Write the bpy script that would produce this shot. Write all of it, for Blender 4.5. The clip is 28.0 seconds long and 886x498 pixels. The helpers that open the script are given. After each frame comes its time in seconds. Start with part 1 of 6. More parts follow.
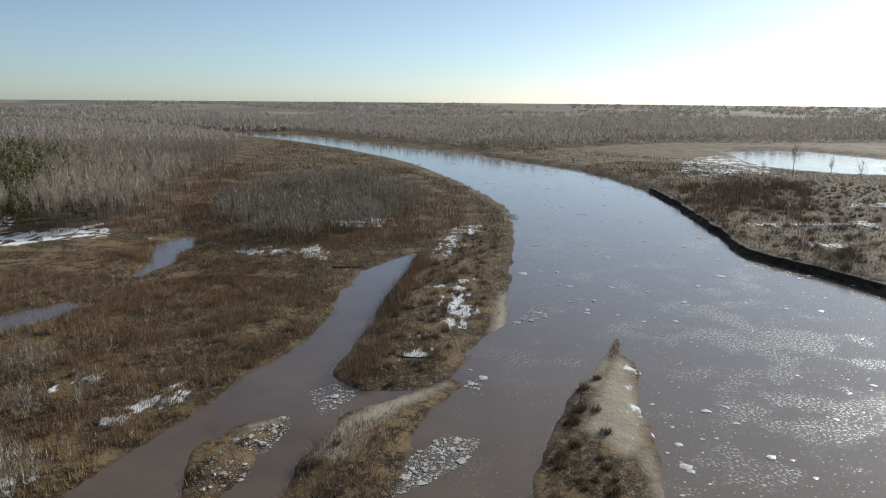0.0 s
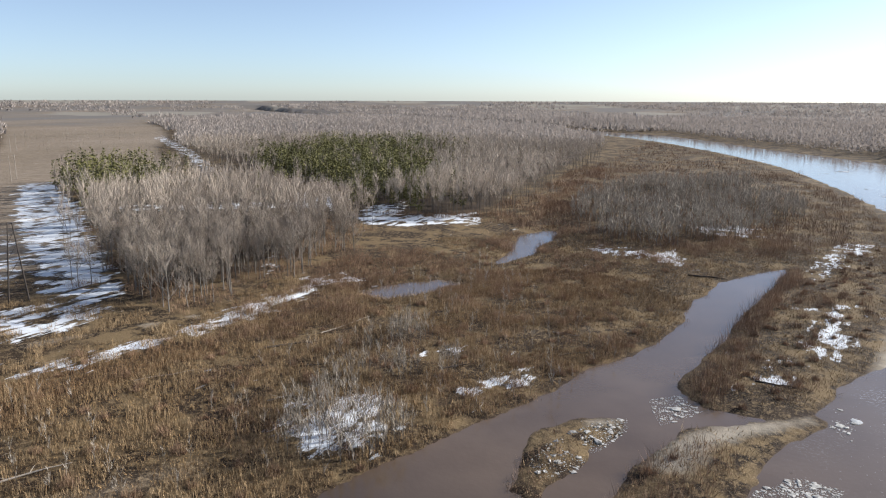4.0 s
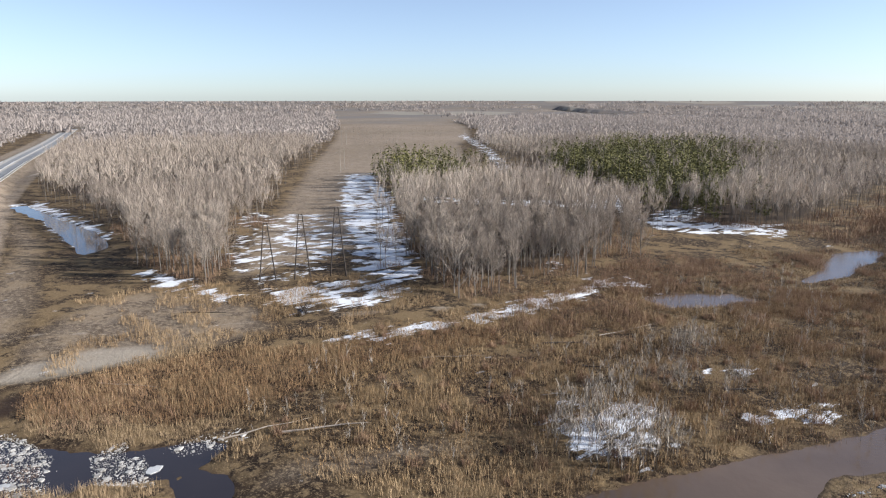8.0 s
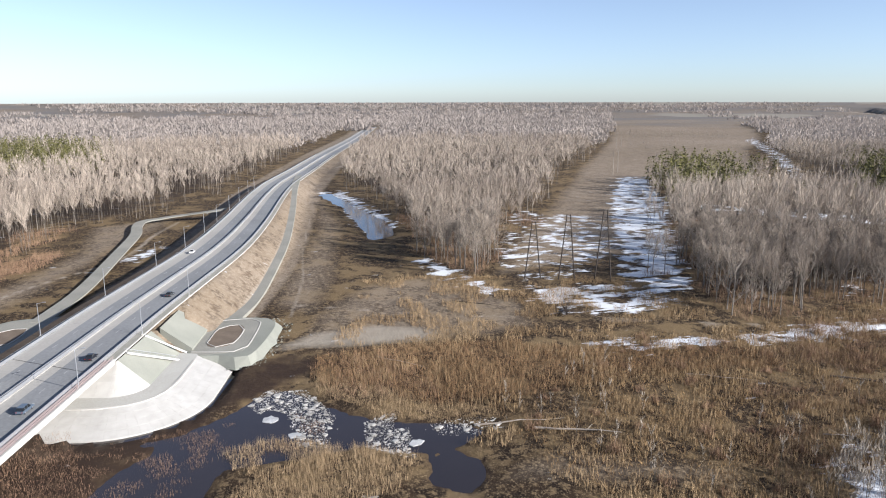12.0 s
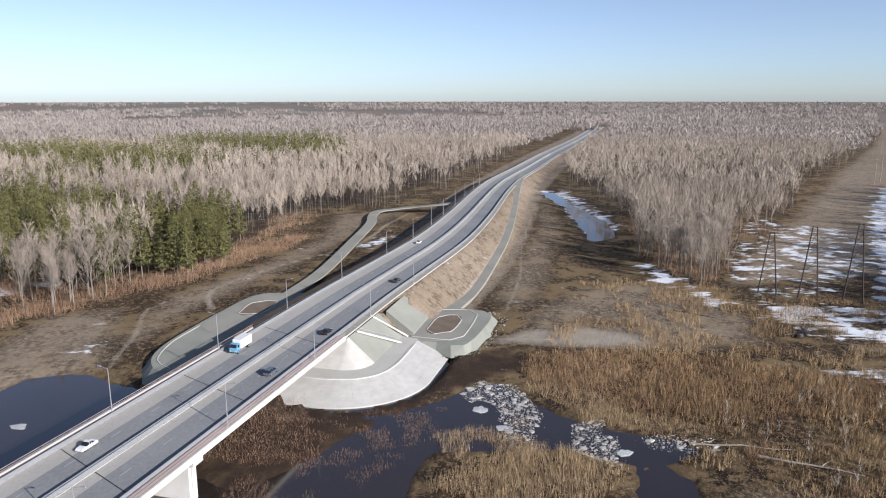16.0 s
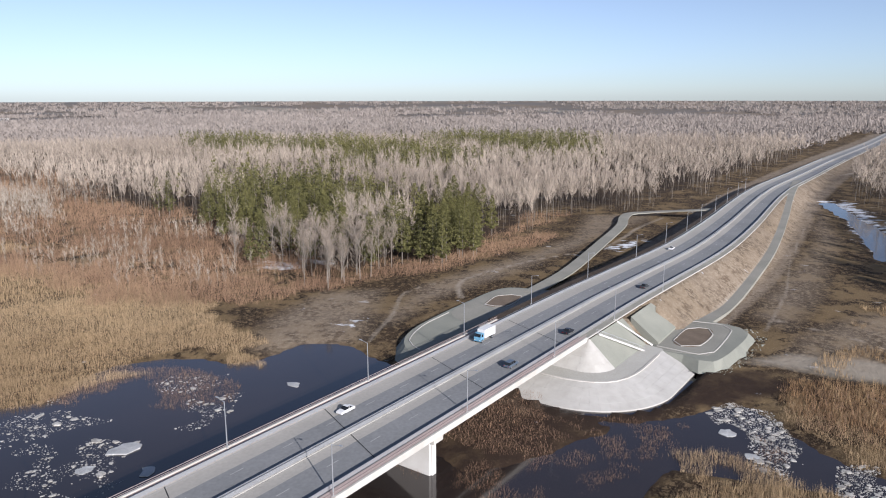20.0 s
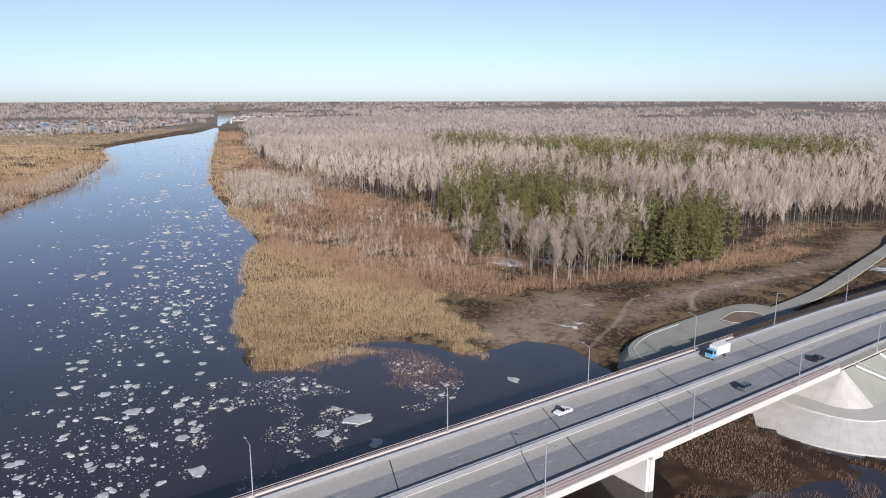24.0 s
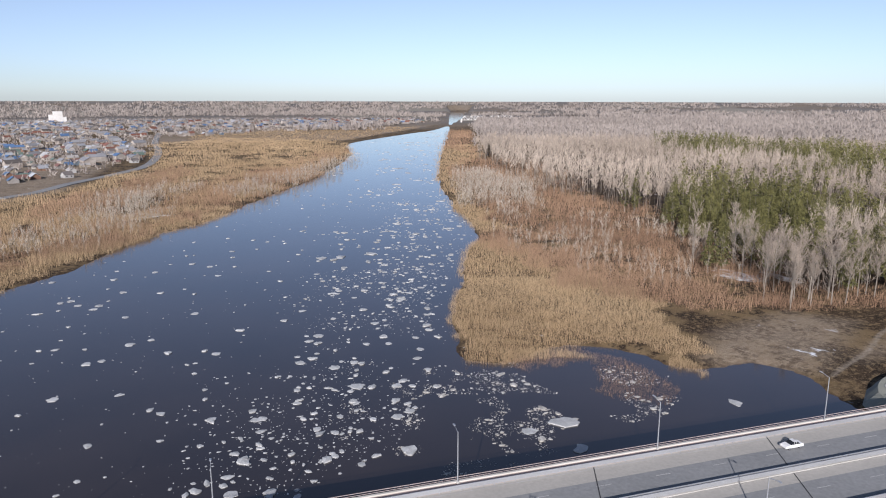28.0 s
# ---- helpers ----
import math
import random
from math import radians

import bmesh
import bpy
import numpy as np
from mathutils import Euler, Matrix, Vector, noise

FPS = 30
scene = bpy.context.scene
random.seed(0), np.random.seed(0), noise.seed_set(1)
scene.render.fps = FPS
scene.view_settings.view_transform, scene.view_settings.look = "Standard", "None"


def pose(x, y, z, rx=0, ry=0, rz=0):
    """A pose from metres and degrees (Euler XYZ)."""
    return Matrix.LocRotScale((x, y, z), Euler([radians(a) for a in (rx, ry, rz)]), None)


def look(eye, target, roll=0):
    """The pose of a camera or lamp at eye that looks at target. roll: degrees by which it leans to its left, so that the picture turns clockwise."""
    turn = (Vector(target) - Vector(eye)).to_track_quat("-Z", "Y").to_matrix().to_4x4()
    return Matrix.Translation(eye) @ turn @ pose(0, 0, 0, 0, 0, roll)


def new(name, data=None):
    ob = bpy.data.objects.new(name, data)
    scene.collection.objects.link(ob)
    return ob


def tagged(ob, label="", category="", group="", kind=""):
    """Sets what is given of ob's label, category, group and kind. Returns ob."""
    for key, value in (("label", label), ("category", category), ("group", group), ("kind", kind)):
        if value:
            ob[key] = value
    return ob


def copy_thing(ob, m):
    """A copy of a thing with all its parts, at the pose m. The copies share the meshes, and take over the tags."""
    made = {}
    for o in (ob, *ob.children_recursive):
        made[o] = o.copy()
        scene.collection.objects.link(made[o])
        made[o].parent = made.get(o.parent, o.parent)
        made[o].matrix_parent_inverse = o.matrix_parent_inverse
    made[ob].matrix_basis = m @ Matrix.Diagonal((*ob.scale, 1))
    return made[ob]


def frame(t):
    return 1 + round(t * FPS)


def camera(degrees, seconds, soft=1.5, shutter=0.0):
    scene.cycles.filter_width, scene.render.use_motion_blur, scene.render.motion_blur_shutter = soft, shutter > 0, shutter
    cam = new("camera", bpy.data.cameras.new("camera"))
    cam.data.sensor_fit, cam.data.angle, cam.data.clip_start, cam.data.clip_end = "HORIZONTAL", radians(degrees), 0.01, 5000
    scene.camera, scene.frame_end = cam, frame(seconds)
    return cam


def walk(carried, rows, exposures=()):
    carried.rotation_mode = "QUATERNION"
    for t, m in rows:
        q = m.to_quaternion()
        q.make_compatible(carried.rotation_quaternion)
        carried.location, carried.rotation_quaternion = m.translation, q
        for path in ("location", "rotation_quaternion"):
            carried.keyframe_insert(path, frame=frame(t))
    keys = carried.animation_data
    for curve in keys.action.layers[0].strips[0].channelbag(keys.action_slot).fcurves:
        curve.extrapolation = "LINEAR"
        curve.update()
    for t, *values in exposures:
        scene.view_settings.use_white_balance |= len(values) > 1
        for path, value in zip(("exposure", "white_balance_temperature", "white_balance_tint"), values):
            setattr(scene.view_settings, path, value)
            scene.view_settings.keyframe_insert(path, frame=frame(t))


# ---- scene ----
cam = camera(63.66, 28.0, soft=1.1)
EYE = 77.0
PATH = [
    (0, pose(0, 0, EYE, 78.15, -0.49, -0.00)),
    (0.5, pose(0, 0, EYE, 78.19, -0.47, 2.65)),
    (1, pose(0, 0, EYE, 78.19, -0.47, 6.44)),
    (1.5, pose(0, 0, EYE, 78.13, -0.47, 10.31)),
    (2, pose(0, 0, EYE, 78.12, -0.44, 14.07)),
    (2.5, pose(0, 0, EYE, 78.08, -0.38, 17.81)),
    (3, pose(0, 0, EYE, 78.05, -0.21, 21.45)),
    (3.5, pose(0, 0, EYE, 78.04, -0.27, 24.95)),
    (4, pose(0, 0, EYE, 78.02, -0.19, 28.43)),
    (4.5, pose(0, 0, EYE, 78.00, -0.16, 31.85)),
    (6.5, pose(0, 0, EYE, 77.99, -0.07, 42.58)),
    (7, pose(0, 0, EYE, 78.01, -0.05, 45.34)),
    (7.5, pose(0, 0, EYE, 78.00, 0.00, 48.39)),
    (8, pose(0, 0, EYE, 78.01, 0.03, 51.46)),
    (8.5, pose(0, 0, EYE, 78.05, 0.03, 54.51)),
    (9, pose(0, 0, EYE, 78.07, 0.11, 57.53)),
    (9.5, pose(0, 0, EYE, 78.09, 0.12, 60.56)),
    (10, pose(0, 0, EYE, 78.10, 0.15, 63.59)),
    (10.5, pose(0, 0, EYE, 78.11, 0.12, 66.47)),
    (11, pose(0, 0, EYE, 78.10, 0.12, 68.73)),
    (11.5, pose(0, 0, EYE, 78.13, 0.09, 70.88)),
    (12, pose(0, 0, EYE, 78.13, 0.10, 73.01)),
    (12.5, pose(0, 0, EYE, 78.14, 0.06, 75.20)),
    (14.5, pose(0, 0, EYE, 78.11, 0.04, 84.05)),
    (15, pose(0, 0, EYE, 78.10, 0.06, 86.30)),
    (15.5, pose(0, 0, EYE, 78.09, 0.04, 88.57)),
    (16, pose(0, 0, EYE, 78.07, 0.04, 90.83)),
    (16.5, pose(0, 0, EYE, 78.04, 0.04, 93.09)),
    (17, pose(0, 0, EYE, 78.01, 0.05, 95.40)),
    (17.5, pose(0, 0, EYE, 77.99, 0.12, 97.97)),
    (18, pose(0, 0, EYE, 77.97, 0.15, 100.55)),
    (18.5, pose(0, 0, EYE, 77.99, 0.14, 103.16)),
    (19, pose(0, 0, EYE, 77.99, 0.10, 105.74)),
    (19.5, pose(0, 0, EYE, 77.99, 0.09, 108.32)),
    (20, pose(0, 0, EYE, 78.02, 0.09, 110.92)),
    (20.5, pose(0, 0, EYE, 78.01, 0.14, 113.50)),
    (21, pose(0, 0, EYE, 78.02, 0.12, 116.08)),
    (21.5, pose(0, 0, EYE, 78.04, 0.12, 118.63)),
    (23.5, pose(0, 0, EYE, 78.06, 0.02, 127.35)),
    (24, pose(0, 0, EYE, 78.05, 0.06, 129.50)),
    (24.5, pose(0, 0, EYE, 78.07, 0.07, 131.69)),
    (25, pose(0, 0, EYE, 78.06, -0.05, 133.92)),
    (25.5, pose(0, 0, EYE, 78.08, 0.03, 136.11)),
    (26, pose(0, 0, EYE, 78.11, 0.02, 138.37)),
    (26.5, pose(0, 0, EYE, 78.10, 0.04, 140.63)),
    (27, pose(0, 0, EYE, 78.13, 0.06, 142.84)),
    (27.5, pose(0, 0, EYE, 78.11, -0.02, 145.02)),
    (28, pose(0, 0, EYE, 78.06, -0.13, 147.27)),
]
walk(cam, PATH, [(0.0, 0.52, 6250, 4), (2.5, 0.86, 6250, 8), (5.0, 1.22, 6200, 11), (11.0, 1.22, 6100, 12), (17.0, 0.82, 6000, 14), (28.0, 0.68, 6050, 16)])

# ---- light: a clear spring sky with the sun low behind the bridge's upstream side ----
SUN_TURN, SUN_RISE = radians(42.1), radians(22.0)
world = bpy.data.worlds.new("sky")
scene.world = world
world.use_nodes = True
wn = world.node_tree
sky = wn.nodes.new("ShaderNodeTexSky")
sky.sky_type, sky.sun_disc = "NISHITA", False
sky.sun_elevation, sky.sun_rotation = SUN_RISE, SUN_TURN
sky.air_density, sky.dust_density, sky.ozone_density = 0.70, 0.36, 3.0
pale = wn.nodes.new("ShaderNodeHueSaturation")
pale.inputs["Saturation"].default_value = 0.76
wn.links.new(sky.outputs["Color"], pale.inputs["Color"])
wn.links.new(pale.outputs["Color"], wn.nodes["Background"].inputs["Color"])
wn.nodes["Background"].inputs["Strength"].default_value = 0.074
sun = new("sun", bpy.data.lights.new("sun", "SUN"))
sun.data.energy, sun.data.angle, sun.data.color = 5.0, radians(0.55), (1.0, 0.94, 0.86)
to_sun = Vector((math.sin(SUN_TURN) * math.cos(SUN_RISE), math.cos(SUN_TURN) * math.cos(SUN_RISE), math.sin(SUN_RISE)))
sun.matrix_world = look((to_sun * 300)[:], (0, 0, 0))


# ---- materials ----
TONE_CUT = 0.80  # every colour is cut by a fifth to deepen shade under the raised exposure


def material(name, colour, rough=0.85, metal=0.0, second=None, scale=1.0, island=0.0, bump=0.0, fine=8.0, spec=0.3, varied=0.0, thin=0.0):
    """A surface whose colour wanders between two tones at two sizes; island varies it piece by piece; thin lets light pass."""
    m = bpy.data.materials.new(name)
    m.use_nodes = True
    nt = m.node_tree
    b = nt.nodes["Principled BSDF"]
    b.inputs["Roughness"].default_value, b.inputs["Metallic"].default_value = rough, metal
    b.inputs["Specular IOR Level"].default_value = spec
    second = second or tuple(c * 0.72 for c in colour)
    colour, second = tuple(c * TONE_CUT for c in colour), tuple(c * TONE_CUT for c in second)
    geo = nt.nodes.new("ShaderNodeNewGeometry")
    n1, n2 = nt.nodes.new("ShaderNodeTexNoise"), nt.nodes.new("ShaderNodeTexNoise")
    for n, s in ((n1, 0.35 / scale), (n2, fine / scale)):
        n.inputs["Scale"].default_value, n.inputs["Detail"].default_value = s, 5.0
        nt.links.new(geo.outputs["Position"], n.inputs["Vector"])
    add = nt.nodes.new("ShaderNodeMath")
    add.operation = "ADD"
    nt.links.new(n1.outputs["Fac"], add.inputs[0])
    nt.links.new(n2.outputs["Fac"], add.inputs[1])
    fac = nt.nodes.new("ShaderNodeMapRange")
    fac.inputs["From Min"].default_value, fac.inputs["From Max"].default_value = 0.7, 1.3
    nt.links.new(add.outputs[0], fac.inputs["Value"])
    mix = nt.nodes.new("ShaderNodeMix")
    mix.data_type = "RGBA"
    mix.inputs["A"].default_value, mix.inputs["B"].default_value = (*second, 1), (*colour, 1)
    nt.links.new(fac.outputs["Result"], mix.inputs["Factor"])
    last = mix.outputs["Result"]
    if island or varied:
        hsv = nt.nodes.new("ShaderNodeHueSaturation")
        rng = nt.nodes.new("ShaderNodeMapRange")
        rng.inputs["To Min"].default_value, rng.inputs["To Max"].default_value = 1 - (island or varied), 1 + (island or varied)
        source = geo.outputs["Random Per Island"] if island else nt.nodes.new("ShaderNodeObjectInfo").outputs["Random"]
        nt.links.new(source, rng.inputs["Value"])
        nt.links.new(rng.outputs["Result"], hsv.inputs["Value"])
        nt.links.new(last, hsv.inputs["Color"])
        last = hsv.outputs["Color"]
    nt.links.new(last, b.inputs["Base Color"])
    if thin:
        glow, both = nt.nodes.new("ShaderNodeBsdfTranslucent"), nt.nodes.new("ShaderNodeMixShader")
        nt.links.new(last, glow.inputs["Color"])
        both.inputs["Fac"].default_value = thin
        nt.links.new(b.outputs["BSDF"], both.inputs[1])
        nt.links.new(glow.outputs["BSDF"], both.inputs[2])
        nt.links.new(both.outputs["Shader"], nt.nodes["Material Output"].inputs["Surface"])
    if bump:
        bp = nt.nodes.new("ShaderNodeBump")
        bp.inputs["Strength"].default_value, bp.inputs["Distance"].default_value = bump, 0.05 * scale
        nt.links.new(n2.outputs["Fac"], bp.inputs["Height"])
        nt.links.new(bp.outputs["Normal"], b.inputs["Normal"])
    return m


BARK = material("bark", (0.30, 0.265, 0.225), 0.9, second=(0.115, 0.097, 0.08), scale=2.0, bump=0.4)
TWIG = material("twigs", (0.56, 0.475, 0.385), 0.9, second=(0.25, 0.205, 0.165), scale=60.0, island=0.15, thin=0.08)
# twigs of distant trees, greyed: the haze of distance is put into their colour
HAZED_TWIG = material("hazed_twigs", (0.46, 0.405, 0.36), 0.9, second=(0.32, 0.28, 0.25), scale=150.0, island=0.08, fine=3.0, spec=0.0, thin=0.3)
PALE_TWIG = material("pale_twigs", (0.48, 0.425, 0.35), 0.9, second=(0.31, 0.265, 0.21), scale=40.0, island=0.2)
NEEDLE = material("pine_needles", (0.195, 0.18, 0.068), 0.8, second=(0.085, 0.086, 0.035), scale=20.0, island=0.16, spec=0.1)
SHRUB = material("willow_shoots", (0.40, 0.262, 0.165), 0.9, second=(0.16, 0.095, 0.06), scale=30.0, island=0.25)
REED = material("dry_reeds", (0.44, 0.325, 0.195), 0.9, second=(0.31, 0.215, 0.12), scale=25.0, island=0.12)
RUST_REED = material("rust_reeds", (0.35, 0.225, 0.12), 0.9, second=(0.19, 0.11, 0.055), scale=20.0, island=0.25)
STRAW = material("dry_grass", (0.50, 0.365, 0.21), 0.9, second=(0.20, 0.125, 0.06), scale=15.0, island=0.3)
SEDGE = material("brown_sedge", (0.36, 0.235, 0.11), 0.9, second=(0.085, 0.052, 0.026), scale=22.0, island=0.3)
ICE = material("river_ice", (0.61, 0.615, 0.605), 0.5, second=(0.30, 0.302, 0.296), scale=2.0, island=0.22, bump=0.5)
DIRTY_ICE = material("dirty_slush", (0.60, 0.58, 0.54), 0.7, second=(0.26, 0.245, 0.215), scale=3.0, island=0.3, bump=0.5)
ASPHALT = material("asphalt", (0.275, 0.28, 0.28), 0.85, second=(0.205, 0.21, 0.21), scale=6.0, bump=0.2)
PALE_ASPHALT = material("pale_asphalt", (0.43, 0.41, 0.37), 0.88, second=(0.36, 0.345, 0.31), scale=6.0, bump=0.2)
CONCRETE = material("concrete", (0.60, 0.576, 0.535), 0.8, second=(0.48, 0.458, 0.41), scale=5.0, bump=0.12, fine=1.2)
SLAB = material("slab_concrete", (0.53, 0.515, 0.48), 0.85, second=(0.43, 0.415, 0.38), scale=6.0, bump=0.15, fine=2.5, varied=0.025)
TERRACE = material("terrace_gravel", (0.50, 0.49, 0.445), 0.92, second=(0.40, 0.39, 0.35), scale=4.0, bump=0.4, fine=10.0)
BED_EARTH = material("bed_earth", (0.215, 0.168, 0.125), 0.95, second=(0.13, 0.098, 0.07), scale=1.5, bump=0.5)
CUT_EARTH = material("cut_earth", (0.085, 0.062, 0.043), 0.95, second=(0.035, 0.025, 0.018), scale=2.5, bump=0.7, fine=3.0)
WHITE_CONCRETE = material("white_concrete", (0.72, 0.70, 0.665), 0.7, second=(0.58, 0.56, 0.52), scale=5.0, bump=0.08, fine=1.2)
PAVING = material("pinkish_paving", (0.484, 0.387, 0.352), 0.8, second=(0.385, 0.309, 0.284), scale=3.0, bump=0.2)
GRAVEL = material("grey_gravel", (0.344, 0.331, 0.284), 0.95, second=(0.245, 0.241, 0.204), scale=4.0, bump=0.6, fine=14.0)
GREEN_GRAVEL = material("greenish_crushed_stone", (0.315, 0.318, 0.268), 0.95, second=(0.235, 0.242, 0.205), scale=3.0, bump=0.6, fine=14.0)
STEEL = material("galvanised_steel", (0.62, 0.64, 0.66), 0.42, 0.7, second=(0.52, 0.53, 0.55), scale=2.0)
WHITE_PAINT = material("road_paint", (0.46, 0.46, 0.45), 0.7, second=(0.33, 0.33, 0.32), scale=1.0)
DARK = material("dark_rubber", (0.03, 0.03, 0.032), 0.7)
WOOD = material("weathered_wood", (0.42, 0.37, 0.31), 0.9, second=(0.25, 0.21, 0.17), scale=1.0, bump=0.5)
DARK_WOOD = material("tarred_wood", (0.07, 0.055, 0.045), 0.85, second=(0.04, 0.033, 0.028), scale=1.0)


def water_material():
    """Muddy river water, upstream of the bridge streaked with slush and painted browner and brighter."""
    m = bpy.data.materials.new("muddy_water")
    m.use_nodes = True
    nt = m.node_tree
    b = nt.nodes["Principled BSDF"]
    b.inputs["IOR"].default_value = 1.58
    geo = nt.nodes.new("ShaderNodeNewGeometry")

    def noise_at(scale, detail=4.0, rough=0.55):
        n = nt.nodes.new("ShaderNodeTexNoise")
        n.inputs["Scale"].default_value, n.inputs["Detail"].default_value, n.inputs["Roughness"].default_value = scale, detail, rough
        nt.links.new(geo.outputs["Position"], n.inputs["Vector"])
        return n.outputs["Fac"]

    def ramp(value, lo, hi, to_lo=0.0, to_hi=1.0):
        r = nt.nodes.new("ShaderNodeMapRange")
        for key, v in (("From Min", lo), ("From Max", hi), ("To Min", to_lo), ("To Max", to_hi)):
            r.inputs[key].default_value = v
        nt.links.new(value, r.inputs["Value"])
        return r.outputs["Result"]

    def math2(kind, a, c):
        j = nt.nodes.new("ShaderNodeMath")
        j.operation = kind
        nt.links.new(a, j.inputs[0])
        nt.links.new(c, j.inputs[1])
        return j.outputs[0]

    def blend(fac, a, c):
        x = nt.nodes.new("ShaderNodeMix")
        x.data_type = "RGBA"
        nt.links.new(fac, x.inputs["Factor"])
        for key, v in (("A", a), ("B", c)):
            if isinstance(v, tuple):
                x.inputs[key].default_value = (*v, 1)
            else:
                nt.links.new(v, x.inputs[key])
        return x.outputs["Result"]

    place = nt.nodes.new("ShaderNodeSeparateXYZ")
    nt.links.new(geo.outputs["Position"], place.inputs[0])
    upstream = ramp(place.outputs["Y"], 70.0, 130.0)
    open_river = math2("MULTIPLY", upstream, ramp(place.outputs["X"], -12.0, 60.0))
    colour = blend(ramp(noise_at(0.02), 0.3, 0.7), (0.017, 0.013, 0.012), (0.030, 0.022, 0.019))
    # upstream half tinted lighter for the brightness of water seen towards the sun
    colour = blend(upstream, colour, blend(ramp(noise_at(0.03), 0.35, 0.65), (0.082, 0.054, 0.032), (0.118, 0.082, 0.053)))
    patches = ramp(math2("ADD", noise_at(0.014, 3.0), noise_at(0.055, 5.0, 0.6)), 1.0, 1.18)
    lace = math2("MAXIMUM", math2("MULTIPLY", patches, ramp(noise_at(1.3, 8.0, 0.72), 0.53, 0.58)), ramp(noise_at(1.1, 4.0, 0.6), 0.655, 0.68))
    slush = math2("MULTIPLY", lace, open_river)
    # main channel lightened again, sky reflection painted into its base colour
    colour = blend(open_river, colour, (0.150, 0.118, 0.090))
    colour = blend(slush, colour, (0.33, 0.326, 0.315))
    nt.links.new(colour, b.inputs["Base Color"])
    nt.links.new(ramp(slush, 0.0, 1.0, 0.08, 0.7), b.inputs["Roughness"])
    bp = nt.nodes.new("ShaderNodeBump")
    bp.inputs["Distance"].default_value = 0.15
    nt.links.new(ramp(upstream, 0.0, 1.0, 0.06, 0.22), bp.inputs["Strength"])
    nt.links.new(noise_at(0.8, 5.0), bp.inputs["Height"])
    nt.links.new(bp.outputs["Normal"], b.inputs["Normal"])
    return m


WATER = water_material()


def ground_material():
    """Dead grass and mud, with snow, sand, wheel tracks and wet mud where the masks of the sheet say."""
    m = bpy.data.materials.new("spring_ground")
    m.use_nodes = True
    nt = m.node_tree
    b = nt.nodes["Principled BSDF"]
    b.inputs["Roughness"].default_value, b.inputs["Specular IOR Level"].default_value = 0.95, 0.15
    geo = nt.nodes.new("ShaderNodeNewGeometry")

    def noise_at(scale, detail=6.0, rough=0.6):
        n = nt.nodes.new("ShaderNodeTexNoise")
        n.inputs["Scale"].default_value, n.inputs["Detail"].default_value, n.inputs["Roughness"].default_value = scale, detail, rough
        nt.links.new(geo.outputs["Position"], n.inputs["Vector"])
        return n.outputs["Fac"]

    def ramp(value, lo, hi):
        r = nt.nodes.new("ShaderNodeMapRange")
        r.inputs["From Min"].default_value, r.inputs["From Max"].default_value = lo, hi
        nt.links.new(value, r.inputs["Value"])
        return r.outputs["Result"]

    def blend(fac, a, c):
        x = nt.nodes.new("ShaderNodeMix")
        x.data_type = "RGBA"
        nt.links.new(fac, x.inputs["Factor"])
        for key, v in (("A", a), ("B", c)):
            if isinstance(v, tuple):
                x.inputs[key].default_value = (*v, 1)
            else:
                nt.links.new(v, x.inputs[key])
        return x.outputs["Result"]

    def mask(name, jitter, lo, hi):
        a, s = nt.nodes.new("ShaderNodeAttribute"), nt.nodes.new("ShaderNodeMath")
        a.attribute_name, s.operation = name, "ADD"
        nt.links.new(a.outputs["Fac"], s.inputs[0])
        nt.links.new(jitter, s.inputs[1])
        return ramp(s.outputs[0], lo, hi)

    turned = nt.nodes.new("ShaderNodeMapping")
    turned.inputs["Rotation"].default_value, turned.inputs["Scale"].default_value = (0, 0, radians(42.1)), (1.0, 0.22, 1.0)
    nt.links.new(geo.outputs["Position"], turned.inputs["Vector"])
    streak = nt.nodes.new("ShaderNodeTexNoise")
    furrow = noise_at(0.02, 9.0, 0.72)
    streak.inputs["Scale"].default_value, streak.inputs["Detail"].default_value, streak.inputs["Roughness"].default_value = 0.30, 9.0, 0.70
    nt.links.new(turned.outputs["Vector"], streak.inputs["Vector"])
    patchy = nt.nodes.new("ShaderNodeMath")
    patchy.operation = "ADD"
    nt.links.new(streak.outputs["Fac"], patchy.inputs[0])
    nt.links.new(noise_at(0.11, 7.0, 0.6), patchy.inputs[1])
    mid, clump, fine = noise_at(0.13, 8.0, 0.65), noise_at(0.55, 6.0, 0.65), noise_at(2.2, 8.0, 0.7)
    far = noise_at(0.004, 5.0)
    c = blend(ramp(noise_at(0.045, 5.0, 0.55), 0.45, 0.55), (0.029, 0.018, 0.010), (0.140, 0.098, 0.050))
    c = blend(ramp(mid, 0.50, 0.57), c, (0.016, 0.010, 0.006))
    c = blend(ramp(clump, 0.50, 0.62), c, (0.140, 0.098, 0.053))
    c = blend(ramp(fine, 0.54, 0.66), c, (0.216, 0.160, 0.094))
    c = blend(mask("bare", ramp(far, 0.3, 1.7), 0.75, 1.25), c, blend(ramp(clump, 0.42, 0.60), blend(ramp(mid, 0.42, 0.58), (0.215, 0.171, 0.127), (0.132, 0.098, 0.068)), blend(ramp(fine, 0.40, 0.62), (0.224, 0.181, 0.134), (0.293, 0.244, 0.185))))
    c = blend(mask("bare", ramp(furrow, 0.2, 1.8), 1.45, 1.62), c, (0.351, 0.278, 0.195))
    # distant ground goes grey, aerial haze mixed into its colour
    c = blend(mask("far", ramp(noise_at(0.0035, 3.0, 0.5), 0.3, 0.7), 0.95, 1.75), c, (0.136, 0.124, 0.112))
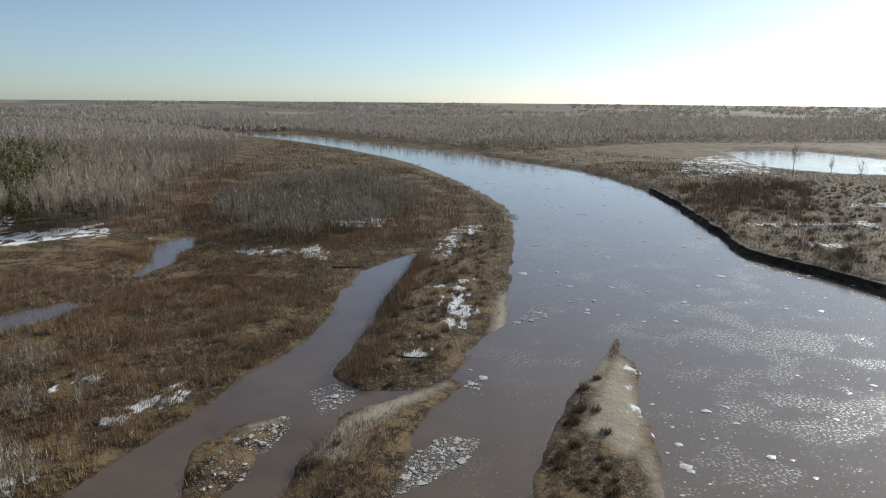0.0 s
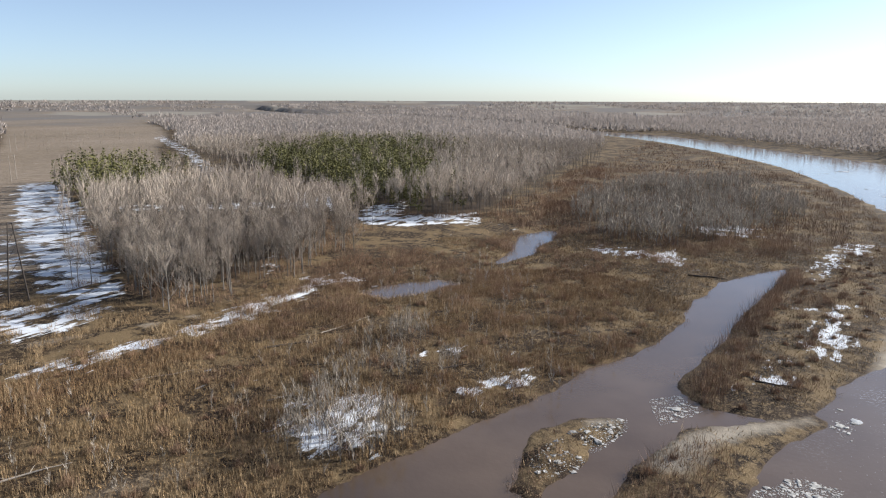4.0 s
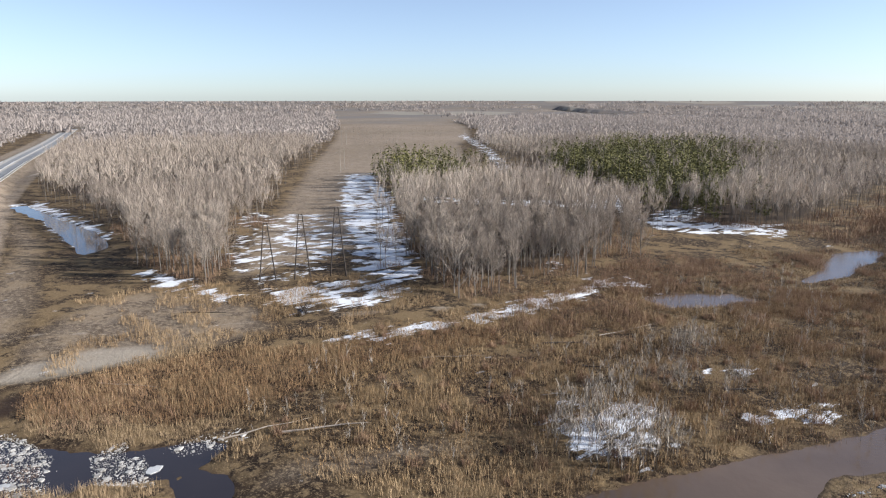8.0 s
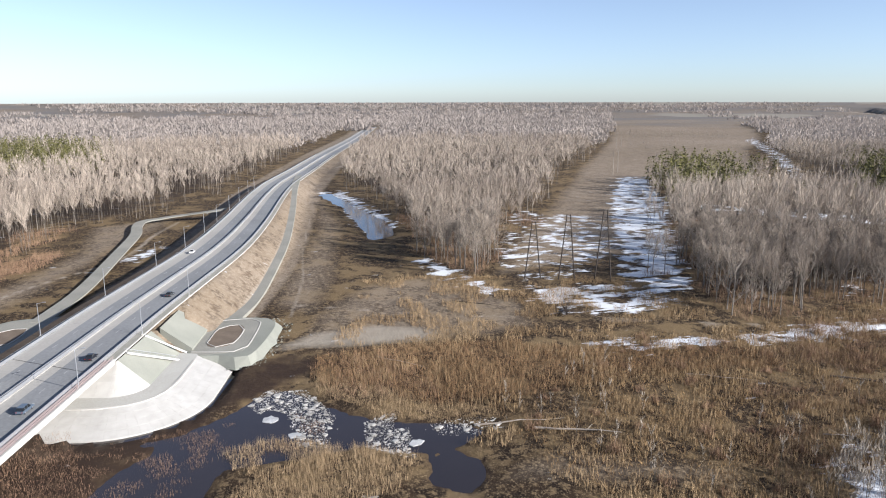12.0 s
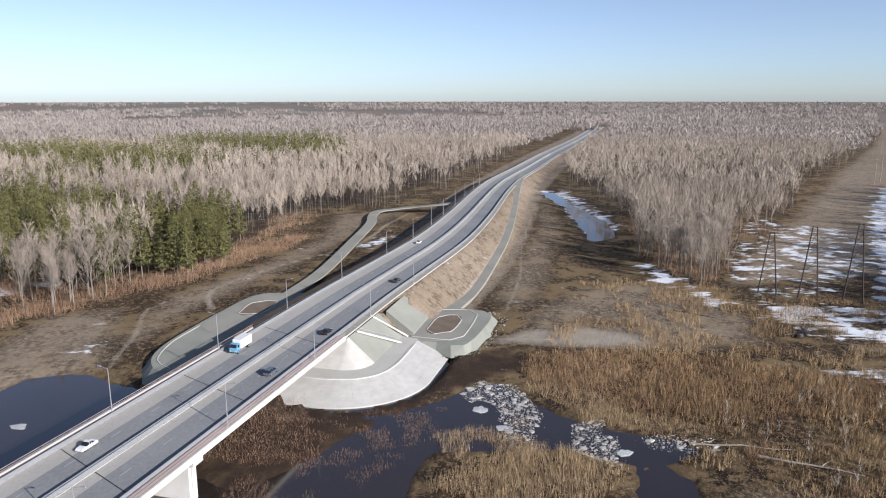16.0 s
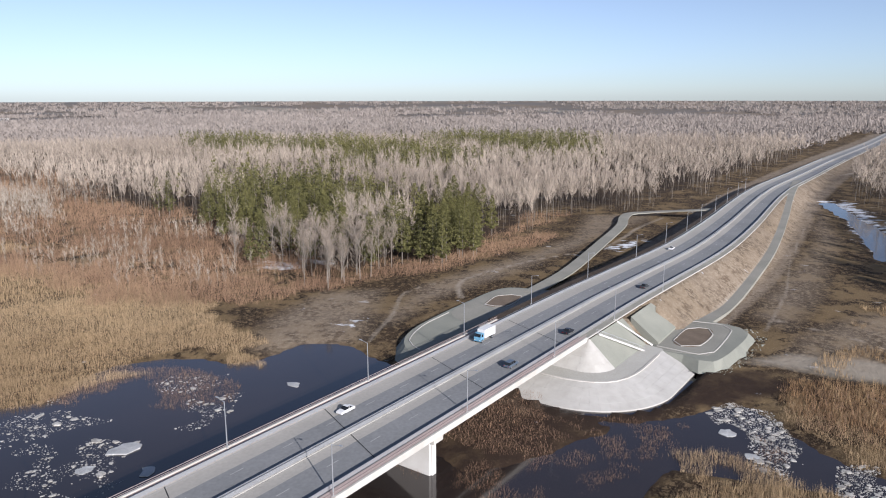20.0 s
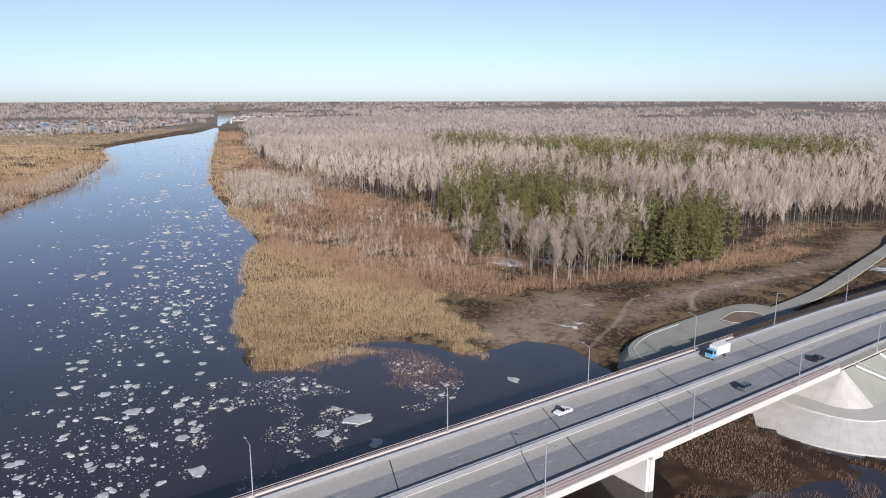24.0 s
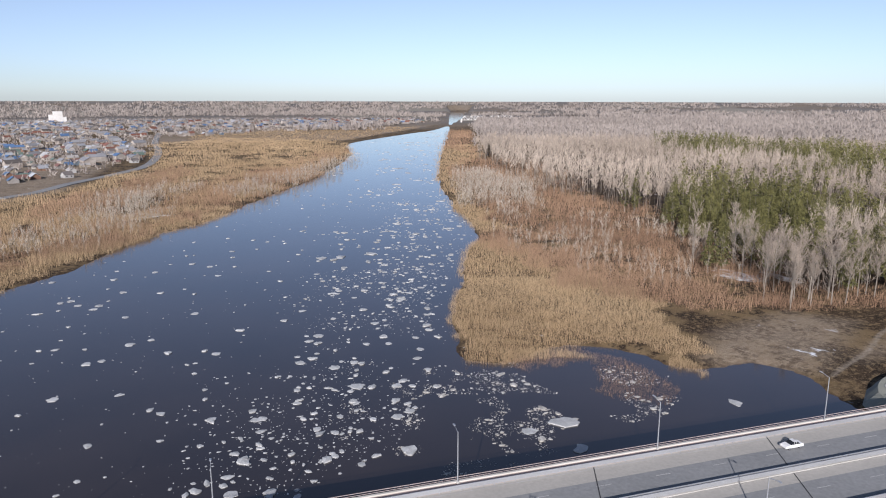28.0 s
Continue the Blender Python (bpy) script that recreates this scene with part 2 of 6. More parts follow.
    c = blend(mask("far", ramp(noise_at(0.0016, 2.0, 0.4), 0.3, 0.7), 1.66, 1.72), c, (0.216, 0.196, 0.160))
    # leaf litter under the woods, darkened with the trees' shade in its colour
    c = blend(mask("litter_shade", ramp(mid, 0.2, 1.8), 0.75, 1.1), c, (0.036, 0.025, 0.018))
    c = blend(mask("mud", ramp(mid, 0.2, 1.8), 0.7, 1.1), c, (0.030, 0.019, 0.013))
    c = blend(mask("sand", ramp(mid, 0.0, 1.6), 0.85, 1.35), c, (0.278, 0.242, 0.190))
    c = blend(mask("track", ramp(clump, 0.1, 1.7), 0.75, 1.3), c, (0.286, 0.245, 0.194))
    c = blend(mask("snow", ramp(patchy.outputs[0], 0.72, 1.28), 0.94, 1.08), c, (0.62, 0.645, 0.67))
    nt.links.new(c, b.inputs["Base Color"])
    bp = nt.nodes.new("ShaderNodeBump")
    bp.inputs["Strength"].default_value, bp.inputs["Distance"].default_value = 0.6, 0.6
    nt.links.new(clump, bp.inputs["Height"])
    nt.links.new(bp.outputs["Normal"], b.inputs["Normal"])
    return m


GROUND = ground_material()


# ---- small tools ----
def spline(points, step=6.0, closed=False, grow=0.0):
    """A smooth line through a few plan points."""
    p = np.array(points, float)
    n = len(p)
    out = []
    for i in range(n if closed else n - 1):
        a, b = p[i], p[(i + 1) % n]
        before = p[(i - 1) % n] if closed or i else 2 * a - b
        after = p[(i + 2) % n] if closed or i + 2 < n else 2 * b - a
        k = max(1, int(np.linalg.norm(b - a) / max(step, grow * np.linalg.norm(a))))
        for s in np.arange(k) / k:
            out.append(0.5 * (2 * a + (b - before) * s + (2 * before - 5 * a + 4 * b - after) * s**2 + (3 * a - before - 3 * b + after) * s**3))
    if not closed:
        out.append(p[-1])
    return np.array(out)


def inside(poly, x, y):
    poly = np.asarray(poly, float)
    r = np.zeros(x.shape, bool)
    for (ax, ay), (bx, by) in zip(poly, np.roll(poly, -1, 0)):
        if ay != by:
            r ^= ((ay > y) != (by > y)) & (x < (bx - ax) * (y - ay) / (by - ay) + ax)
    return r


def away(line, x, y, closed=True):
    """Distance to a line in plan."""
    line = np.asarray(line, float)
    d = np.full(x.shape, 1e9)
    ends = np.roll(line, -1, 0) if closed else line[1:]
    for (ax, ay), (bx, by) in zip(line, ends):
        dx, dy = bx - ax, by - ay
        s = np.clip(((x - ax) * dx + (y - ay) * dy) / max(dx * dx + dy * dy, 1e-9), 0, 1)
        d = np.minimum(d, (x - ax - s * dx) ** 2 + (y - ay - s * dy) ** 2)
    return np.sqrt(d)


def signed(poly, x, y):
    """Distance to a closed outline, negative inside."""
    d = away(poly, x, y)
    return np.where(inside(poly, x, y), -d, d)


LATTICE = np.random.default_rng(7).random((256, 256))


def value_noise(x, y):
    i, j = np.floor(x).astype(int), np.floor(y).astype(int)
    a, b = x - i, y - j
    a, b = a * a * (3 - 2 * a), b * b * (3 - 2 * b)
    g = lambda p, q: LATTICE[p % 256, q % 256]
    return (g(i, j) * (1 - a) + g(i + 1, j) * a) * (1 - b) + (g(i, j + 1) * (1 - a) + g(i + 1, j + 1) * a) * b


def fbm(x, y, size, octaves=4):
    return sum(value_noise(x / size * 2**k + 17 * k, y / size * 2**k - 31 * k) * 0.5**k for k in range(octaves)) / (2 - 0.5 ** (octaves - 1))


def raw_mesh(name, verts, faces, mats, slots=None):
    """A mesh straight from arrays; faces is (n, 3) or (n, 4)."""
    me = bpy.data.meshes.new(name)
    k = faces.shape[1]
    me.vertices.add(len(verts))
    me.vertices.foreach_set("co", np.ascontiguousarray(verts, np.float32).ravel())
    me.loops.add(faces.size)
    me.loops.foreach_set("vertex_index", np.ascontiguousarray(faces, np.int32).ravel())
    me.polygons.add(len(faces))
    me.polygons.foreach_set("loop_start", np.arange(0, faces.size, k, dtype=np.int32))
    for mt in mats if isinstance(mats, (list, tuple)) else [mats]:
        me.materials.append(mt)
    if slots is not None:
        me.polygons.foreach_set("material_index", np.ascontiguousarray(slots, np.int32))
    me.update(calc_edges=True)
    return me


def part(name, bm, mat, parent=None, label=""):
    """Links a bmesh as one mesh object, under a thing or a part."""
    me = bpy.data.meshes.new(name)
    bm.to_mesh(me)
    bm.free()
    for mt in mat if isinstance(mat, (list, tuple)) else [mat]:
        me.materials.append(mt)
    ob = new(name, me)
    ob.parent = parent
    if label:
        tagged(ob, label)
    return ob


def box(bm, x0, x1, y0, y1, z0, z1, m=None):
    vs = [bm.verts.new((x, y, z)) for z in (z0, z1) for x, y in ((x0, y0), (x1, y0), (x1, y1), (x0, y1))]
    for f in ((3, 2, 1, 0), (4, 5, 6, 7), (0, 1, 5, 4), (1, 2, 6, 5), (2, 3, 7, 6), (3, 0, 4, 7)):
        bm.faces.new([vs[i] for i in f])
    if m is not None:
        bmesh.ops.transform(bm, matrix=m, verts=vs)
    return vs


def tube(bm, a, b, r0, r1=None, sides=6):
    """A tapered round bar from a to b."""
    a, b = Vector(a), Vector(b)
    q = (b - a).to_track_quat("Z", "Y").to_matrix()
    rings = []
    for p, r in ((a, r0), (b, r0 if r1 is None else r1)):
        rings.append([bm.verts.new(p + q @ Vector((r * math.cos(2 * math.pi * i / sides), r * math.sin(2 * math.pi * i / sides), 0))) for i in range(sides)])
    for i in range(sides):
        j = (i + 1) % sides
        bm.faces.new((rings[0][i], rings[0][j], rings[1][j], rings[1][i]))
    bm.faces.new(rings[1])
    bm.faces.new(rings[0][::-1])


def empty(name, m=None):
    ob = new(name)
    if m is not None:
        ob.matrix_basis = m
    return ob


# the bridge's own axes: s runs inland along the deck from its first lamp, o across it towards the downstream side
BRIDGE_0, ALONG, ACROSS = np.array((-63.3, -93.5)), np.array((-0.967, 0.2549)), np.array((-0.2549, -0.967))
DECK, MIDDLE = 11.4, -14.2


def at(s, o):
    p = BRIDGE_0 + s * ALONG + o * ACROSS
    return float(p[0]), float(p[1])


# ---- the plan, in metres: the eye hangs over the origin, y runs upstream ----
UPSTREAM_BANK = [(-3000, 3000), (-1500, 2300), (-584, 1684), (-462, 1541), (-304, 1368), (-165, 1144), (-61, 936), (-15, 802), (24, 645), (45, 524),
                 (44, 450), (40, 385), (32, 319), (27, 280), (24, 242), (13, 224), (7, 203), (3, 190), (-6, 181), (-21, 180), (-29, 186),
                 (-29, 205), (-25, 235), (-21, 287), (-13, 345), (-13, 356), (-25, 340), (-36, 318), (-40, 287), (-41, 245), (-47, 209)]
NEAR_BANK = [(-56, 188), (-63, 162), (-69, 141), (-74, 124), (-79, 109), (-81, 96), (-86, 70), (-98, 42), (-112, 12), (-126, -8), (-136, -7),
             (-146, -3), (-146, 12), (-147, 26), (-141, 40), (-147, 56), (-153, 45), (-163, 27), (-176, 19), (-186, 12), (-182, 3), (-172, -6),
             (-166, -14), (-166, -28), (-169, -46), (-176, -70), (-180, -90), (-190, -108), (-187, -119), (-173, -124), (-165, -130)]
DOWNSTREAM_BANK = [(-165, -140), (-158, -153), (-150, -160), (-122, -159), (-114, -167), (-127, -189), (-150, -223), (-173, -252), (-201, -289),
                   (-241, -338), (-292, -442), (-391, -617), (-631, -979), (-1022, -1560), (-2400, -3650)]
FAR_BANK = [(-2560, -3650), (-1151, -1757), (-760, -1345), (-540, -1136), (-427, -897), (-275, -658), (-194, -559), (-112, -453), (-88, -434),
            (-55, -397), (-27, -356), (0, -333), (80, -315), (170, -262), (235, -170), (268, -60), (272, 50), (255, 150), (215, 235), (184, 285),
            (174, 318), (157, 354), (164, 416), (172, 491), (180, 615), (163, 773), (117, 886), (53, 1016), (-78, 1198), (-202, 1404),
            (-352, 1587), (-501, 1690), (-1400, 2420), (-2900, 3150)]
RIVER = np.vstack([spline(UPSTREAM_BANK + NEAR_BANK + DOWNSTREAM_BANK, 6.0, grow=0.03), spline(FAR_BANK, 12.0, grow=0.03)])
ISLANDS = [[(-51, 120), (-54, 146), (-47, 160), (-38, 165), (-37, 154), (-43, 146), (-41, 134), (-43, 118)],
           [(-34, 118), (-29, 146), (-23, 166), (-12, 176), (2, 188), (6, 185), (-1, 170), (-5, 158), (-8, 144), (-10, 120)],
           [at(80, -8), at(76, -30), at(92, -42), at(112, -46), at(118, -30), at(114, -6)],
           [(59, 231), (46, 200), (34, 176), (25, 152), (19, 135), (14, 110), (30, 96), (42, 112), (47, 142), (50, 160), (54, 182), (58, 205)]]
POOLS = [[(-587, 72), (-593, 84), (-520, 88), (-478, 93), (-443, 97), (-394, 90), (-387, 77), (-424, 78), (-506, 80)],
         [(-129, 36), (-137, 39), (-138, 45), (-134, 49), (-127, 49), (-121, 43)],
         [(-134, 300), (-152, 372), (-142, 395), (-134, 390), (-128, 326)],
         [(-164, 228), (-158, 244), (-143, 261), (-129, 261), (-137, 240), (-146, 225)],
         [(431, 1115), (474, 1165), (589, 1175), (640, 1000), (527, 800), (464, 746), (428, 754), (383, 810), (387, 912)],
         [(-152, -103), (-163, -112), (-166, -122), (-157, -120)]]
WOOD_1 = [(-232, 171), (-198, 168), (-200, 198), (-195, 228), (-212, 290), (-250, 350), (-420, 430), (-590, 430), (-596, 390), (-429, 288), (-317, 222), (-249, 181)]
WOOD_2 = [(-258, 380), (-218, 388), (-179, 412), (-210, 594), (-246, 828), (-363, 1280), (-600, 1600), (-1200, 2050), (-2600, 2700), (-2200, 1900), (-1477, 1290), (-1126, 1000), (-872, 760), (-640, 600), (-430, 500)]
WOOD_3 = [(-273, 91), (-275, 97), (-364, 149), (-430, 192), (-562, 273), (-780, 411), (-1124, 638), (-2092, 1210), (-3400, 1900), (-3400, 640), (-1500, 300), (-1120, 210), (-760, 118), (-639, 97), (-500, 97), (-369, 97), (-297, 93)]
WOOD_4 = [(-256, -130), (-278, -125), (-312, -106), (-383, -82), (-468, -92), (-476, -57), (-588, -10), (-718, 22), (-1076, 106), (-1488, 215), (-3400, 600), (-3400, -2600), (-1500, -2080), (-1060, -1500), (-760, -1060), (-500, -700), (-400, -480), (-350, -282), (-279, -204), (-243, -155)]
WOOD_5 = [(-330, 1670), (-60, 1260), (100, 1040), (260, 1180), (420, 1300), (900, 1350), (1500, 1200), (2600, 1200), (3300, 1600), (3000, 3000), (600, 3600), (-1200, 3200), (-1300, 2500)]
VILLAGE = [(30, -690), (-66, -762), (-160, -900), (-262, -1360), (-300, -1440), (-430, -1490), (-640, -1600), (-870, -1730), (-1160, -1900), (-1500, -2500), (-1160, -2900), (-600, -3000), (-90, -3000), (60, -2000), (60, -900)]
WOODS = (WOOD_1, WOOD_2, WOOD_3, WOOD_4, WOOD_5)
ROAD = spline([at(139, MIDDLE), at(180, MIDDLE), (-268, -24), (-335, -5.5), (-418, 10.5), (-556, 33), (-670, 58), (-1000, 141), (-1350, 238), (-1900, 380)], 10.0)
ROAD_GONE = np.concatenate([[0], np.cumsum(np.hypot(*np.diff(ROAD, axis=0).T))])
ROAD_Z = np.interp(ROAD_GONE, [0, 60, 280, 420, 560, 900, 1900], [11.4, 11.4, 10.4, 8.6, 6.5, 4.2, 3.4])


def near_road(x, y):
    """Distance to the road's middle line and the road's height there."""
    d, z = np.full(x.shape, 1e9), np.zeros(x.shape)
    for a, b, za, zb in zip(ROAD, ROAD[1:], ROAD_Z, ROAD_Z[1:]):
        v = b - a
        s = np.clip(((x - a[0]) * v[0] + (y - a[1]) * v[1]) / (v @ v), 0, 1)
        e = np.hypot(x - a[0] - s * v[0], y - a[1] - s * v[1])
        z = np.where(e < d, za + s * (zb - za), z)
        d = np.minimum(d, e)
    return d, z


def land(x, y):
    """How far inland a point lies (negative in water)."""
    s = signed(RIVER, x, y)
    for p in ISLANDS:
        s = np.maximum(s, -signed(p, x, y))
    for p in POOLS:
        s = np.minimum(s, signed(p, x, y))
    return s + (fbm(x, y, 14.0, 4) - 0.5) * 7.0 * np.clip(1 - np.abs(s) / 30, 0, 1)


def height(x, y, s=None):
    """The ground's height."""
    s = land(x, y) if s is None else s
    r = np.hypot(x, y)
    up = 0.12 + 0.9 * (1 - np.exp(-np.maximum(s, 0) / 9)) + 0.9 * (1 - np.exp(-np.maximum(s, 0) / 60)) + (fbm(x, y, 25.0) - 0.5) * 0.9 * np.clip(s / 12, 0, 1)
    cliff = (x > 60) & (y > 200)
    up = up + np.where(cliff, 3.0 * np.clip(s / 2.0, 0, 1), 0)
    z = np.where(s > 0, up, -1.4 * (1 - np.exp(np.minimum(s, 0) / 5)))
    dip = np.radians(np.interp(r, [2000, 4900], [2.15, 0.27]))
    z = np.where((r > 2000) & (s > 0), np.maximum(z, EYE - r * np.tan(dip) - 6 * np.clip(1 - (r - 2000) / 1500, 0, 1)), z)
    d, rz = near_road(x, y)
    bank = rz - 0.3 - np.maximum(d - 15.2, 0) / 1.5
    return np.where(d < 60, np.maximum(z, bank), z)


def bridge_axes(x, y):
    return (x - BRIDGE_0[0]) * ALONG[0] + (y - BRIDGE_0[1]) * ALONG[1], (x - BRIDGE_0[0]) * ACROSS[0] + (y - BRIDGE_0[1]) * ACROSS[1]


def off_abutment(s, o):
    """Distance outside the block of fill that carries the road up to the deck."""
    return np.hypot(np.maximum(141 - s, 0), np.maximum(np.abs(o - MIDDLE) - 14.5, 0))


FILL_OFF, FILL_Z = (0, 8, 13.5, 25), (11.0, 3.9, 3.5, 0.25)


# ---- ground sheet, round and reaching the horizon; finer where the camera looks ----
def ground_sheet():
    turn = np.radians(np.concatenate([np.arange(-40, 182, 0.34), np.arange(182, 320, 2.0)]))
    reach = np.concatenate([[0, 30, 60, 80], 100 * (4900 / 100) ** (np.arange(220) / 219)])
    a, r = np.meshgrid(turn, reach)
    x, y = -np.sin(a) * r, np.cos(a) * r
    inland = land(x, y)
    z = height(x, y, inland)
    s, o = bridge_axes(x, y)
    fill = np.interp(off_abutment(s, o), FILL_OFF, FILL_Z) - 1.3
    z = np.where((s > 100) & (s < 185) & (off_abutment(s, o) < 25), np.maximum(np.where(s < 185, fill, z), np.minimum(z, fill)), z)
    z = np.where((off_abutment(s, o) > 17) & (off_abutment(s, o) < 27) & (s < 166), np.minimum(z, 0.2), z)
    n, k = len(turn), len(reach)
    i, j = np.meshgrid(np.arange(k - 1), np.arange(n), indexing="ij")
    faces = np.stack([i * n + j, (i + 1) * n + j, (i + 1) * n + (j + 1) % n, i * n + (j + 1) % n], -1).reshape(-1, 4)[:, ::-1]
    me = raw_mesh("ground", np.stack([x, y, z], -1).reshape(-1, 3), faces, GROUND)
    me.polygons.foreach_set("use_smooth", np.ones(len(faces), bool))
    soft = lambda d, w: np.clip(0.5 - d / w, 0, 1)
    masks = {k: np.zeros(x.shape) for k in ("snow", "sand", "mud", "track", "bare", "far", "litter_shade")}
    masks["snow"] -= 1.0
    masks["mud"] = np.where(inland > 0, np.exp(-inland / 5.0), 1.0) * 0.75
    for p in MUD:
        masks["mud"] = np.maximum(masks["mud"], soft(signed(p, x, y), 8) * 0.9)
    for p in SAND:
        masks["sand"] = np.maximum(masks["sand"], soft(signed(p, x, y), 9))
    for line, w in TRACKS:
        masks["track"] = np.maximum(masks["track"], soft(away(spline(line, 8.0), x, y, False) - w / 2, 3.0))
    for p, amount in SNOW:
        masks["snow"] = np.maximum(masks["snow"], amount - 0.16 - 0.5 * np.clip(0.5 + signed(p, x, y) / 10, 0, 1.6))
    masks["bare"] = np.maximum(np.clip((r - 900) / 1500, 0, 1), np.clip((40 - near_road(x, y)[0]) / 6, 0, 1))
    # mask for the painted haze, growing with distance from the eye
    masks["far"] = np.clip((r - 1500) / 1200, 0, 1)
    # wood floors: litter plus painted shade, fading out with distance
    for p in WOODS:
        masks["litter_shade"] = np.maximum(masks["litter_shade"], soft(signed(p, x, y) + 16, 24) * 0.8 * np.clip(2 - r / 900, 0, 1))
    for p in FIELDS:
        masks["bare"] = np.maximum(masks["bare"], np.clip(0.5 - signed(p, x, y) / 30, 0, 1) * (0.82 if 0 < np.mean([q[1] for q in p]) < 120 else 1.0))
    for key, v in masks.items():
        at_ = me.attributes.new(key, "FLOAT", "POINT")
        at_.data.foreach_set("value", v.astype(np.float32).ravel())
    return tagged(new("ground", me), "brown spring flood plain of dead grass, mud and old snow", "ground", kind="structure")


FIELDS = [[(-1100, 640), (-2092, 1220), (-3300, 1900), (-2900, 2150), (-1477, 1270), (-1126, 980)], [(-168, -136), (-196, -150), (-245, -150), (-262, -118), (-195, -92), (-165, -112)], [(-121, 37), (-97, 98), (-115, 108), (-132, 81), (-138, 70), (-135, 52)],
          [(-60, -640), (-235, -1240), (-560, -1190), (-1150, -1790), (-2000, -2950), (-900, -2950), (-300, -1600), (200, -800), (120, -500), (20, -560)],
          [(-275, 100), (-364, 152), (-430, 195), (-562, 276), (-780, 414), (-1124, 640), (-1900, 1100), (-1500, 1230), (-1126, 980), (-872, 740), (-640, 560), (-596, 390), (-429, 288), (-300, 190)],
          [(-200, 52), (-205, 100), (-235, 116), (-275, 100), (-300, 84), (-290, 50), (-250, 20), (-215, 10)],
          [(-195, -92), (-240, -90), (-300, -70), (-420, -40), (-500, -22), (-470, -85), (-383, -80), (-312, -100), (-262, -118), (-210, -112)],
          [(-230, 30), (-300, 50), (-420, 75), (-600, 80), (-640, 70), (-420, 40), (-260, 5)]]
MUD = [[(-172, -45), (-171, -10), (-184, 10), (-200, 30), (-212, 16), (-205, -8), (-195, -30)], [at(75, -5), at(70, -44), at(100, -56), at(135, -58), at(128, -20), at(118, 0)]]
SAND = [[(54, 213), (58, 201), (53, 169), (49, 148), (40, 141), (32, 158), (39, 178)],
        [(-30, 140), (-27, 160), (-18, 174), (2, 188), (6, 184), (-6, 170), (-14, 158), (-18, 140)],
        [(22, 200), (26, 250), (29, 290), (22, 280), (16, 235), (12, 220)],
        [(58, 228), (52, 200), (44, 178), (38, 185), (46, 205)], [(50, 160), (54, 182), (58, 205), (55, 205), (49, 180), (43, 150), (40, 120), (46, 120)],
        [(-48, 160), (-38, 165), (-37, 158), (-46, 152)],
        [(-214, 6), (-228, 24), (-231, 45), (-222, 68), (-207, 62), (-209, 34)]]
TRACKS = [([at(212, -44), at(280, -42), at(376, -33), at(500, -16), at(665, 4), (-820, 130)], 4.0),
          ([at(205, -62), at(260, -58), at(330, -48), at(420, -38)], 2.0),
          ([(-262, 20), (-235, 70), (-215, 120), (-196, 160), (-180, 205), (-176, 232)], 2.5),
          ([(-258, 24), (-231, 72), (-210, 122), (-190, 162), (-173, 206)], 1.2),
          ([(-250, -88), (-275, -96), (-320, -78), (-368, -50), (-430, -40), (-470, -30)], 3.5),
          ([(-195, -100), (-222, -104), (-250, -112), (-268, -104)], 2.5)]
